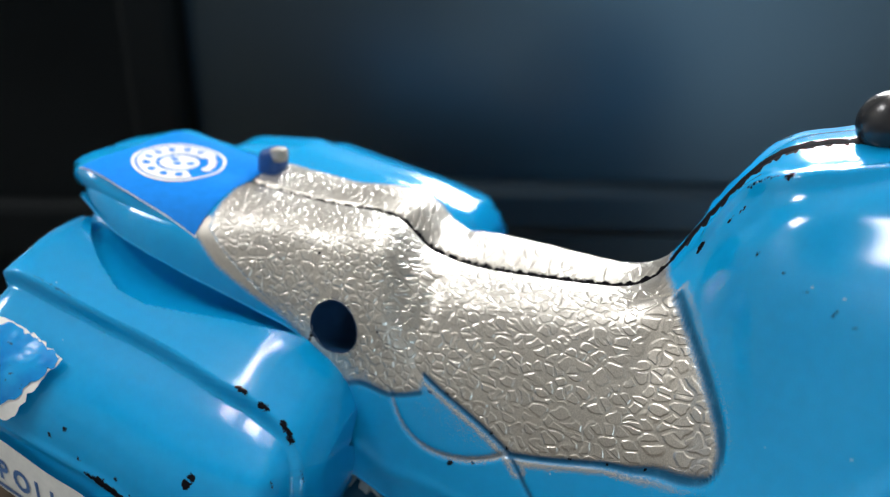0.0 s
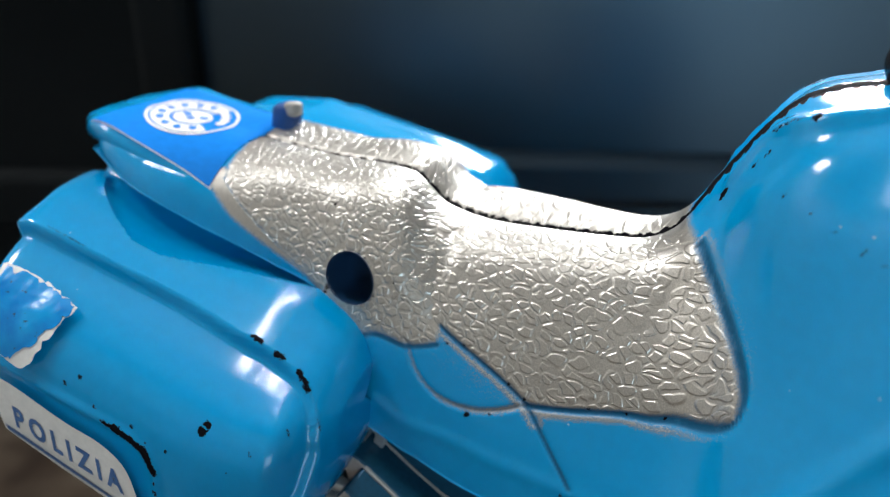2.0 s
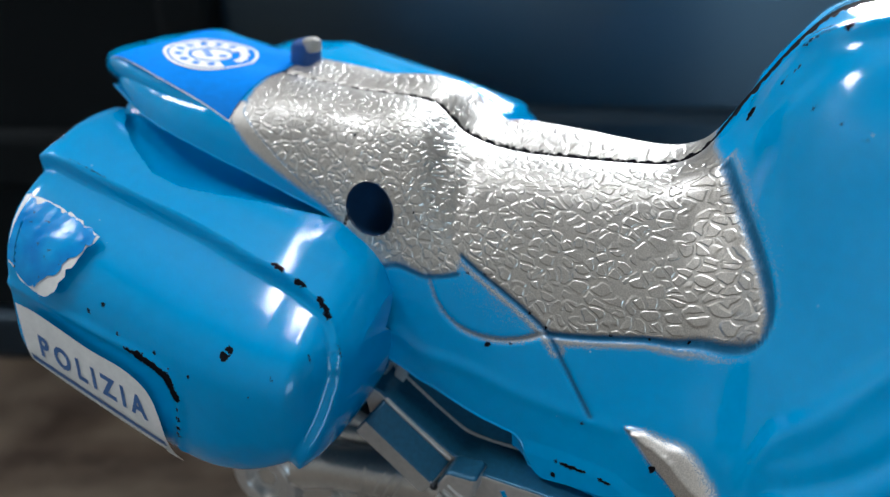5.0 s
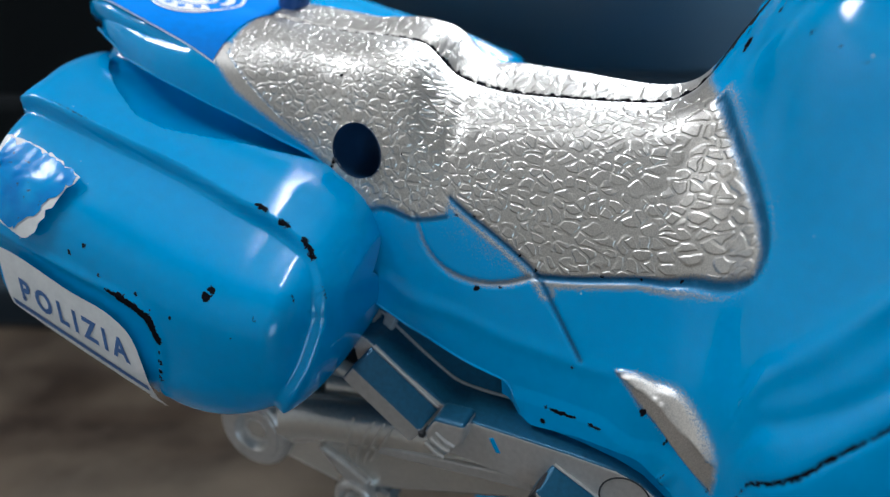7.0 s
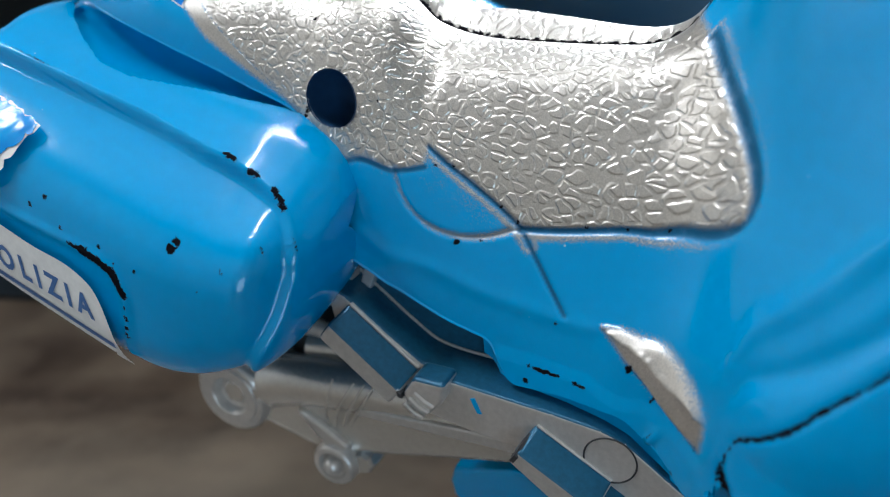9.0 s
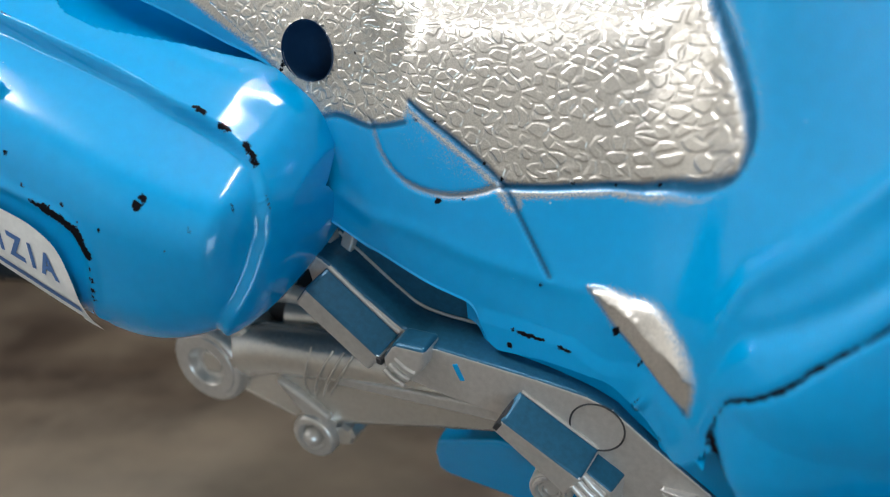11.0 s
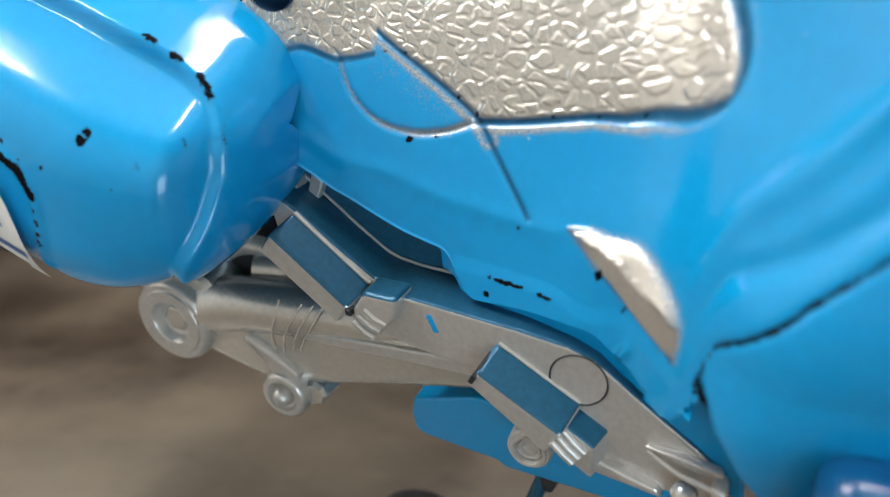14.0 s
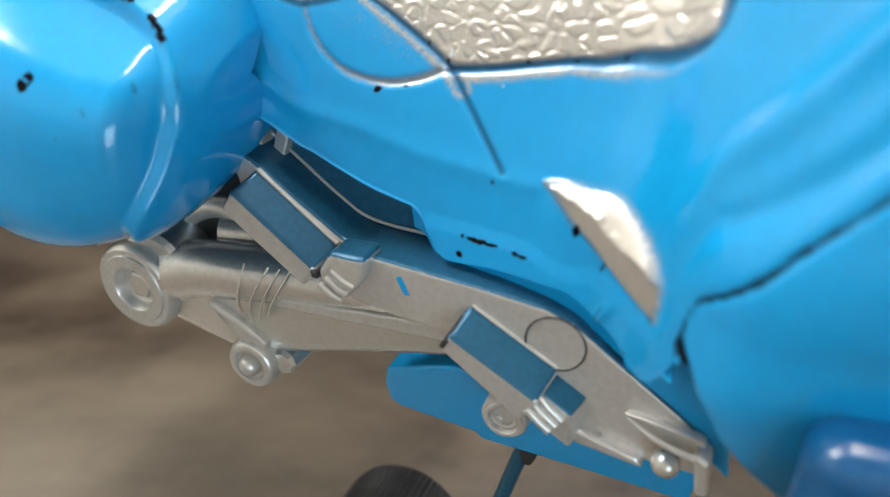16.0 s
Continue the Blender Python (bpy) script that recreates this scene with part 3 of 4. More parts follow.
    # wear: the seam, chipped edges and single chips
    wear = np.full(s.shape, 5.0)
    seam_width = np.interp(x, [-26, -8, 20, 25, 27, 44, 46], [0.16, 0.3, 0.36, 0.6, 1.3, 0.8, 0.5]) * (1 + 0.22 * np.sin(4.7 * x) + 0.2 * np.sin(9.3 * x + 1) + 0.12 * np.sin(17 * x))
    wear = np.minimum(wear, np.where(x > -25.2, np.abs(s) - seam_width, 5))
    dots = [(6.4, 23.3, .32), (8.8, 22.8, .15), (10.4, 19.2, .25), (12.3, 20.4, .22), (17.3, 29.4, .22), (18.8, 20.2, .16), (22.5, 20.4, .16), (26.0, 22.7, .16),
            (28.2, 3.9, .35), (33.1, 11.4, .16), (35.2, 14.5, .14), (37.0, 16.6, .18), (39.0, 18.6, .18), (40.4, 20.0, .14), (35.0, 5.7, .4), (31.4, 4.8, .2),
            (30.5, 4.5, .18), (24.6, 33.6, .42), (26.9, 38.7, .25), (27.2, 42.6, .2), (31.2, 46.2, .25), (14.7, 35.9, .3), (10.9, 33.7, .3), (15.0, 34.2, .15), (3.4, 16.4, .15), (-3, 14.2, .12), (-11, 9, .16), (5.2, 16.2, .13)]
    for cx, cs, r in dots:
        wear = np.minimum(wear, np.linalg.norm(q - (cx, cs), axis=2) - r)
    for line, w in (([(32.0, 3.2), (34.2, 5.2)], 0.1), ([(-11, 18.7), (-10.4, 17.6)], 0.22), (DARK_LINE[:11], 0.2), (DARK_LINE[:22], 0.2), (DARK_LINE, 0.13), ([(15.6, 34.4), (17.9, 34.6)], 0.2), ([(19.6, 34.9), (20.6, 35.2)], 0.16), (BORDER[:46], -0.2), ([(4.2, 22.8), (11.5, 21.9)], -0.18),
                    ([(5.0, 16.4), (12, 20.5)], -0.2)):
        wear = np.minimum(wear, to_line(q, np.asarray(line, float)) - w)
    # darker blue along the grooves
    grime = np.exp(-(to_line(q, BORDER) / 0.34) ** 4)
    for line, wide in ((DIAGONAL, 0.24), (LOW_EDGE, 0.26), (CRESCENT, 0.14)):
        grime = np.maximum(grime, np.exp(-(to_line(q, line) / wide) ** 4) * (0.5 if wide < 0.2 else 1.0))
    return q, signed, up, paint, wear, grime


def flat_spots(p):
    """A plain map of the skin: along, and out and down."""
    p = p.reshape(-1, 3)
    dense = np.interp(p[:, 0], [-3, 4, 12, 30], [1.16, 1.06, 0.96, 0.86])
    along, down = p[:, 0] * dense, (0.85 * abs(p[:, 1] - SEAM) + 0.8 * (88 - p[:, 2])) * dense
    return np.stack([0.95 * along + 0.36 * down, 1.0 * down - 0.36 * along, 0 * along], 1)


def ease(u):
    u = np.clip(u, 0, 1)
    return u * u * (3 - 2 * u)


def soft_normals(xs, s, n):
    """The sheet's normals, evened out where the fairing swells from the body."""
    step = xs[1] - xs[0]
    for axis, reach in ((0, int(3.0 / step)), (1, 9)):
        rows = np.concatenate([n.take([0] * reach, axis), n, n.take([-1] * reach, axis)], axis)
        n = sum(rows.take(range(k, k + s.shape[axis]), axis) * math.exp(-2.0 * (k / reach - 1) ** 2) for k in range(2 * reach + 1))
    return n / np.linalg.norm(n, axis=2, keepdims=True)


def lift_of(xs, p, s):
    sharp = normals(p)
    share = (ease((xs - 24) / 8)[:, None] * ease((s - 24) / 10))[..., None]
    n = sharp + share * (soft_normals(xs, s, sharp) - sharp)
    return n / np.linalg.norm(n, axis=2, keepdims=True)


def body_sheet(x0, x1, step, fine):
    xs = np.arange(x0, x1 + 1e-6, step)
    skin = Skin([(x, [tuple(v) for v in row]) for x, row in zip(BODY.xs, BODY.rows)], fine)
    p, s = skin.sheet(xs)
    # the fairing swells out of the body in one soft curve
    reach = int(6.0 / step)
    pull = np.exp(-0.5 * (np.arange(-reach, reach + 1) * step / 2.3) ** 2)
    padded = np.concatenate([p[:1].repeat(reach, 0), p, p[-1:].repeat(reach, 0)])
    smooth = sum(w * padded[k:k + len(p)] for k, w in enumerate(pull / pull.sum()))
    share = (ease((xs - 22) / 10) * ease((57 - xs) / 6))[:, None, None] * ease((s - 27) / 10)[..., None]
    p[..., 1:] += (share * (smooth - p))[..., 1:]
    return xs, p, s


xs, sheet, ways = body_sheet(-47.0, 60.0, 0.25, 241)
spots, signed, up, paint, wear, grime = body_values(xs, sheet, ways)
lift = lift_of(xs, sheet, ways)
sheet = sheet + up[..., None] * lift
# round the rim of the screw hole: nearby points move onto its circle
from_hole = spots - HOLE
reach = np.linalg.norm(from_hole, axis=2)
close = abs(reach - HOLE_R) < 0.2
for i, j in zip(*np.nonzero(close)):
    goal = HOLE + from_hole[i, j] / reach[i, j] * HOLE_R
    dx, ds = goal - spots[i, j]
    sheet[i, j] += dx * (sheet[i + 1, j] - sheet[i - 1, j]) / 0.5 + ds * (sheet[i, j + 1] - sheet[i, j - 1]) / max(1e-3, ways[i, j + 1] - ways[i, j - 1])
    reach[i, j] = HOLE_R
rows, columns = ways.shape
quads = sheet_faces(rows, columns, True)
LOW_X, LOW_S = zip(*[(-47, 11.6), (-42.5, 13.2), (-40.7, 14.2), (-38.2, 15.2), (-36.5, 15.6), (-32.6, 15.9), (-29.6, 16.1), (-25.7, 16.5), (-22.9, 16.7), (-17.7, 17.5), (-11.9, 18.9), (-10.4, 20.5), (-8.5, 26), (-6, 31.9), (-4.8, 31.9), (-1.3, 30.8), (0.3, 30.6), (3.0, 31.0), (6.6, 31.9), (8.5, 32.3), (10.7, 33.1), (11.9, 35.2), (12.7, 36.2),
                    (13.8, 36.7), (16.8, 36.6), (20.2, 36.8), (22.5, 37.4), (24.5, 38.7), (26.8, 42.8), (28.6, 46.3), (30.7, 50.5), (32.3, 53.1), (33.5, 54.8), (34.3, 56.2), (35.5, 58.2), (36.5, 60.7), (38.3, 63.8), (42, 70), (70, 99)])


def hem(x):
    """The way down to the body's lower hem."""
    return hermite(LOW_X, LOW_S, np.ravel(x)).reshape(np.shape(x))


# points near the hem slide onto it, so that it runs even
low = hem(spots[..., 0]) - spots[..., 1]
steep = np.sqrt(1 + ((hem(spots[..., 0] + 0.1) - hem(spots[..., 0] - 0.1)) / 0.2) ** 2)
for i, j in zip(*np.nonzero((abs(low) < 0.15 * steep) & (ways > 1))):
    if 0 < j < ways.shape[1] - 1:
        sheet[i, j] += low[i, j] * (sheet[i, j + 1] - sheet[i, j - 1]) / max(1e-3, ways[i, j + 1] - ways[i, j - 1])
        low[i, j] = 0
held = (reach.ravel()[quads].mean(1) >= HOLE_R - 0.02) & (low.ravel()[quads].mean(1) >= -0.01)
on_seat = signed.ravel()[quads].mean(1) < 0


def cut(name, keep, mat, parent, label=""):
    some = quads[keep]
    used, index = np.unique(some, return_inverse=True)
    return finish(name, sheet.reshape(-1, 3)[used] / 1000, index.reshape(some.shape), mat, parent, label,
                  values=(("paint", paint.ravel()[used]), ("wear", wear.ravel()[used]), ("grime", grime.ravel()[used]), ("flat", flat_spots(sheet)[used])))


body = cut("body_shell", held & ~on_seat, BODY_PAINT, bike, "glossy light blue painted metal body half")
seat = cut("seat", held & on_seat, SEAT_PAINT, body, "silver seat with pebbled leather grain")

# rolled hem, which gives the shell its thickness
for name, x0, x1 in (("tail_hem", -46.5, -9.5), ("body_hem", -6.0, 33.2)):
    at = np.linspace(x0, x1, 150)
    line = BODY.at(at, hem(at) - 0.15)
    bm = bmesh.new()
    rows_of = [[bm.verts.new(v) for v in line + shift] for shift in ((0, 0.0, 0.15), (0, -0.12, -0.1), (0, 0.25, -0.3), (0, 2.6, 0.1))]
    for a, b in zip(rows_of, rows_of[1:]):
        for k in range(149):
            bm.faces.new((a[k], a[k + 1], b[k + 1], b[k]))
    part(name, bm, BLUE_PAINT, body, "", True)

# the hole's tube
rim = np.array([BODY.at(HOLE[0] + HOLE_R * math.cos(a), HOLE[1] + HOLE_R * math.sin(a)) for a in np.linspace(0, 2 * math.pi, 49)[:-1]])
inward = np.array([0.12, 0.95, -0.25])
verts = np.concatenate([rim - inward * 0.25, rim + inward * 7, rim.mean(0)[None] + inward * 7])
faces = [(k, (k + 1) % 48, 48 + (k + 1) % 48, 48 + k) for k in range(48)] + [(48 + k, 48 + (k + 1) % 48, 96) for k in range(48)]
finish("screw_hole", verts / 1000, faces, HOLE_PAINT, body, "dark blue recessed screw hole")

# far half, coarser, tilted up a little
def far_tilt(x):
    return np.tan(np.radians(np.interp(x, [-47, -32, -24, -14, -5, 0, 5, 12, 20, 28, 60], [7, 11, 17, 20, 27, 32, 35, 31, 22, 13, 11])))


xs2, far, ways2 = body_sheet(-47.0, 60.0, 0.5, 111)
_, signed2, up2, paint2, wear2, groove_blue2 = body_values(xs2, far, ways2)
far = far + up2[..., None] * normals(far)
seam_points = far[:, :1] * [1, 0, 1] + [0, SEAM, 0]
far = far_side(far, seam_points, 0.0) + np.stack([0 * ways2, 0 * ways2, far_tilt(xs2)[:, None] * (far_side(far, seam_points, 0.0)[..., 1] - SEAM)], 2)
quads2 = sheet_faces(*ways2.shape)
seat2 = signed2.ravel()[quads2].mean(1) < 0
for name, keep, mat, label in (("body_shell", ~seat2, BODY_PAINT, "glossy light blue painted metal body half"), ("seat", seat2, SEAT_PAINT, "silver seat with pebbled leather grain")):
    used, index = np.unique(quads2[keep], return_inverse=True)
    ob = finish(name, far.reshape(-1, 3)[used] / 1000, index.reshape(-1, 4), mat, bike if name == "body_shell" else ob, label,
                values=(("paint", paint2.ravel()[used]), ("wear", wear2.ravel()[used]), ("grime", groove_blue2.ravel()[used]), ("flat", flat_spots(far)[used] + [60.0, 0, 0])))

def web_foot(x):
    """Where the web under the tail meets the case's top."""
    return hermite([-43, -41, -39.6, -36.4, -33.8, -31.4, -28.5, -24.6, -20.6, -16.4, -13.1, -9], [0.6, 1.6, 3.2, 5.5, 6.8, 7.7, 7.7, 6.7, 5.3, 3.9, 2.2, 0.3], x)


# concave web that joins the tail's hem to the case below it
at = np.linspace(-45.2, -9.8, 84)
top = BODY.at(at, hem(at) - 0.2) + [0, 0.3, 0.0]
foot = CASE.at(np.clip(at, -43.2, None), web_foot(np.clip(at, -43, None))) + [0, 0, 0.05]
deep = np.interp(at, [-42, -36, -30, -16, -10], [3.0, 6.0, 8.0, 6.0, 2.0])[:, None]
u = np.linspace(0, 1, 18)[:, None, None]
web = (1 - u) ** 3 * top + 3 * u * (1 - u) ** 2 * (top + deep * [0, 1, -0.05]) + 3 * u**2 * (1 - u) * (foot + deep * [0, 1, -0.2]) + u**3 * foot
finish("tail_web", web.reshape(-1, 3) / 1000, sheet_faces(18, 84), BLUE_PAINT, bike, "blue web under the tail")


# ---- pannier ----
RIB = smooth_line([(-43.4, 11.9), (-40, 11.8), (-31.6, 11.4), (-23.2, 11.15), (-15.7, 11.6), (-11.9, 11.4), (-8.7, 11.6), (-7.0, 11.9), (-6.0, 12.3), (-5.75, 13.7), (-5.95, 17), (-6.45, 21.5), (-7.3, 26.0), (-8.3, 29.3), (-9.9, 34), (-12, 40)], 120)


def case_values(xs, s, p):
    q = np.stack([np.broadcast_to(xs[:, None], s.shape), s], 2)
    d = to_line(p, CASE.at(RIB[:, 0], RIB[:, 1]))
    panel = inside(q, np.concatenate([RIB, [(-12, 80), (-44, 80), (-44, 11.9)]]))
    step = np.clip(np.where(panel, -d, d) / 0.85 + 0.5, 0, 1)
    up = (step * step * (3 - 2 * step) - 0.5) * np.interp(q[..., 0], [-12, -8], [1.6, 1.05]) * np.clip((42 - s) / 11, 0, 1)
    up *= np.clip((-4.42 - q[..., 0]) / 0.6, 0, 1)
    ledge = smooth_line([(-43.4, 27.0), (-38, 26.9), (-31.7, 26.7), (-26, 26.4), (-22, 26.6), (-20.2, 28.6), (-20.2, 32), (-21, 36)], 40)
    up += 0.25 * np.exp(-(to_line(q, ledge) / 0.6) ** 2)
    wear = np.full(s.shape, 5.0)
    for cx, cs, r in [(-14.4, 20.5, .42), (-14.85, 21.5, .5), (-29.0, 23.1, .28), (-18.5, 25.7, .18), (-22.5, 25.1, .25), (-9.8, 20.6, .2), (-7.0, 15.8, .2), (-5.8, 11.9, .12),
                      (-30.8, 24.7, .25), (-27.1, 25.3, .2), (-20.2, 31.3, .26), (-20.3, 32.4, .28), (-20.2, 30.2, .2), (-20.4, 33.3, .3), (-20.9, 26.0, .14), (-24, 26.0, .16),
                      (-33, 16.5, .1), (-12, 24, .12), (-16.5, 17, .08), (-37.5, 19.5, .22)]:
        wear = np.minimum(wear, np.linalg.norm(q - (cx, cs), axis=2) - r)
    for line, w in (([(-26.0, 26.3), (-24.6, 26.4)], 0.22), ([(-24.6, 26.4), (-22.6, 26.6), (-21.1, 27.1), (-20.2, 28.8)], 0.5), ([(-14.2, 10.8), (-13.2, 10.8)], 0.26), ([(-11.4, 10.9), (-10.6, 10.8)], 0.28),
                    ([(-8.7, 11.0), (-7.4, 11.5)], 0.3), ([(-40, 11.1), (-35, 10.9)], 0.05), ([(-30, 10.8), (-18, 10.6)], -0.16)):
        wear = np.minimum(wear, to_line(q, np.asarray(line, float)) - w)
    return up, wear


def build_case(step, mirrored):
    xs = np.concatenate([np.arange(-43.4, -8.3, step), -8.2 + 3.79 * np.sin(np.linspace(0, math.pi / 2, int(12 / step)))])
    p, s = CASE.sheet(xs)
    up, wear = case_values(xs, s, p)
    p = p + up[..., None] * normals(p)
    if mirrored:
        # it leans with the far half, bends down at the tail and reaches in under the seat
        p = far_side(p) + [3.2, 2.1, 1.4]
        p[..., 2] -= 0.31 * np.clip(-28.6 - p[..., 0], 0, 40)
        p, s, wear = (np.concatenate([first, whole], 1) for first, whole in ((p[:, :1] + [0, -5, -1.5], p), (s[:, :1], s), (wear[:, :1], wear)))
    rows, columns = s.shape
    quads = sheet_faces(rows, columns, not mirrored)
    if not mirrored:
        along = np.broadcast_to(xs[:, None], s.shape)
        open_top = (s < web_foot(np.clip(xs, -43, -9))[:, None] - 0.1) & (along > -41.9) & (along < -9.9)
        quads = quads[~open_top.ravel()[quads].all(1)]
    verts = np.concatenate([p.reshape(-1, 3), p[-1].mean(0)[None], p[0].mean(0)[None]])
    nose, tail = rows * columns, rows * columns + 1
    caps = [((rows - 1) * columns + k, (rows - 1) * columns + k + 1, nose) for k in range(columns - 1)] + [(k, k + 1, tail) for k in range(columns - 1)]
    faces = [tuple(f) for f in quads] + caps
    return finish("pannier", verts / 1000, faces, BODY_PAINT, bike, "blue moulded side case with a rounded nose",
                  values=(("paint", np.full(len(verts), 9.0)), ("wear", np.r_[wear.ravel(), 9, 9])))


pannier = build_case(0.25, False)
build_case(0.8, True)


def on_skin(skin, name, x_s, faces, offset, mat, parent, label=""):
    """A thin piece laid on a skin: points given as x and way."""
    x_s = np.asarray(x_s, float)
    p = skin.at(x_s[:, 0], x_s[:, 1])
    if skin is BODY:
        p[:, 2] += far_tilt(x_s[:, 0]) * np.clip(p[:, 1] - SEAM, 0, None)
    a = skin.at(x_s[:, 0] + 0.2, x_s[:, 1]) - skin.at(x_s[:, 0] - 0.2, x_s[:, 1])
    b = skin.at(x_s[:, 0], x_s[:, 1] + 0.2) - skin.at(x_s[:, 0], x_s[:, 1] - 0.2)
    n = np.cross(a, b)
    n /= np.linalg.norm(n, axis=1, keepdims=True)
    n *= np.sign((n[:, 2] - n[:, 1]).mean())
    return finish(name, (p + n * offset) / 1000, faces, mat, parent, label)


def patch(skin, name, a, b, offset, mat, parent, label="", columns=40, rows=12):
    """A sticker between two border lines a and b (x and way), with a rim that goes down to the skin."""
    a, b = smooth_line(a, columns) if len(a) > 2 else np.linspace(a[0], a[-1], columns), smooth_line(b, columns) if len(b) > 2 else np.linspace(b[0], b[-1], columns)
    u = np.linspace(0, 1, rows)[:, None, None]
    grid = (1 - u) * a + u * b
    flat = grid.reshape(-1, 2)
    faces = [tuple(f) for f in sheet_faces(rows, columns)]
    return on_skin(skin, name, flat, faces, offset, mat, parent, label)


# raised inner lid of the case, under the tail
for flip in (False, True):
    lid = block(-44.6, -37, -17.8, -6, 82.6, 86.6, 0.9, 4)
    for v in lid.verts:
        v.co.z -= 0.33 * (v.co.x + 40)
        if flip:
            v.co = Vector(far_side(np.array(v.co)))
    part("case_lid", lid, BLUE_PAINT, bike, "", True)

def ragged(points, rough, seed):
    """A line with torn, uneven points."""
    rng = np.random.default_rng(seed)
    return [tuple(p + rng.normal(0, rough, 2)) for p in smooth_line(points, 22)]


# white lettered label on the outer side
label_top = [(-39.6, 27.9), (-37, 27.7), (-30, 28.2), (-25.3, 28.2), (-22.9, 29.2), (-21.8, 31.8), (-21.5, 34.6)]
label_low = [(-39.2, 34.4), (-37, 34.9), (-33, 35.6), (-28, 36.2), (-25, 36.5), (-23, 36.7), (-21.4, 36.8)]
plate_label = patch(CASE, "label_plate", label_top, label_low, 0.3, STICKER_WHITE, pannier, "off-white label plate")
patch(CASE, "stripe", [(-38.8, 33.4), (-21.9, 34.6)], [(-38.7, 34.1), (-21.9, 35.4)], 0.36, LETTER_BLUE, plate_label, "blue stripe")


patch(CASE, "torn_corner", ragged([(-22.4, 36.3), (-21.6, 36.0), (-20.7, 36.2)], 0.08, 7), ragged([(-22.5, 36.9), (-21.4, 37.5), (-20.6, 36.9)], 0.1, 8), 0.42, STICKER_WHITE, plate_label, "torn paper corner", 22, 6)


def word_on_skin(skin, text, x0, x1, s0, s1, mat, parent):
    """Raised letters, each one a part, laid over a skin between two x and two ways."""
    curve = bpy.data.curves.new("lettering", "FONT")
    curve.body, curve.resolution_u, curve.space_character, curve.offset = text, 3, 1.5, 0.036
    ob = bpy.data.objects.new("lettering", curve)
    scene.collection.objects.link(ob)
    mesh = bpy.data.meshes.new_from_object(ob.evaluated_get(bpy.context.evaluated_depsgraph_get()))
    co = np.array([v.co[:2] for v in mesh.vertices])
    low, high = co.min(0), co.max(0)
    u = (co - low) / (high - low)
    faces = [tuple(f.vertices) for f in mesh.polygons]
    x_s = np.stack([x0 + u[:, 0] * (x1 - x0), s1 + u[:, 1] * (s0 - s1)], 1)
    # split into letters by connected pieces
    owner = list(range(len(co)))

    def root(k):
        while owner[k] != k:
            k = owner[k]
        return k

    for f in faces:
        for k in f[1:]:
            owner[root(k)] = root(f[0])
    for r in sorted({root(f[0]) for f in faces}):
        some = [f for f in faces if root(f[0]) == r]
        used = sorted({k for f in some for k in f})
        at = {k: n for n, k in enumerate(used)}
        on_skin(skin, "letter", x_s[used], [tuple(at[k] for k in f) for f in some], 0.37, mat, parent)
    bpy.data.objects.remove(ob)
    bpy.data.curves.remove(curve)
    bpy.data.meshes.remove(mesh)


word_on_skin(CASE, "POLIZIA", -37.1, -23.3, 30.2, 32.8, LETTER_BLUE, plate_label)


# torn sticker on the case's shoulder: white paper backing shows round its blue face
upper_edge = [(-41.4, 16.6), (-39.5, 16.2), (-36.1, 16.2), (-33.5, 16.5), (-31.5, 17.0)]
lower_edge = [(-40.4, 24.0), (-38.3, 25.2), (-35.4, 25.3), (-33.2, 21.8), (-31.5, 17.2)]
torn = patch(CASE, "torn_paper", ragged(upper_edge, 0.1, 1), ragged(lower_edge, 0.12, 2), 0.1, STICKER_WHITE, pannier, "torn white paper backing")
upper_face = [(-41.2, 16.95), (-39.4, 16.5), (-36.1, 16.4), (-33.5, 16.65), (-31.7, 17.05)]
lower_face = [(-40.3, 23.6), (-38.3, 24.7), (-36.1, 24.2), (-33.7, 21.4), (-31.7, 17.4)]
patch(CASE, "sticker_face", ragged(upper_face, 0.2, 3), ragged(lower_face, 0.3, 4), 0.18, TORN_BLUE, torn, "scuffed blue sticker face")

# ---- tail sticker with a round emblem ----
tail_sticker = patch(BODY, "tail_sticker", [(-25.5, 11.8), (-29.2, 10.9), (-34.4, 10.2), (-43.0, 9.3)], [(-25.1, -1.5), (-25.0, -5.5), (-31, -7.5), (-42.5, -7.0)], 0.12, STICKER_BLUE, body, "royal blue tail sticker", rows=30)

patch(BODY, "paper_edge", [(-25.2, 12.0), (-29.2, 11.05), (-34.4, 10.33), (-43.2, 9.42)], [(-25.4, 11.4), (-29.2, 10.5), (-34.4, 9.8), (-43.0, 8.9)], 0.07, STICKER_WHITE, tail_sticker, "white paper edge", rows=3)


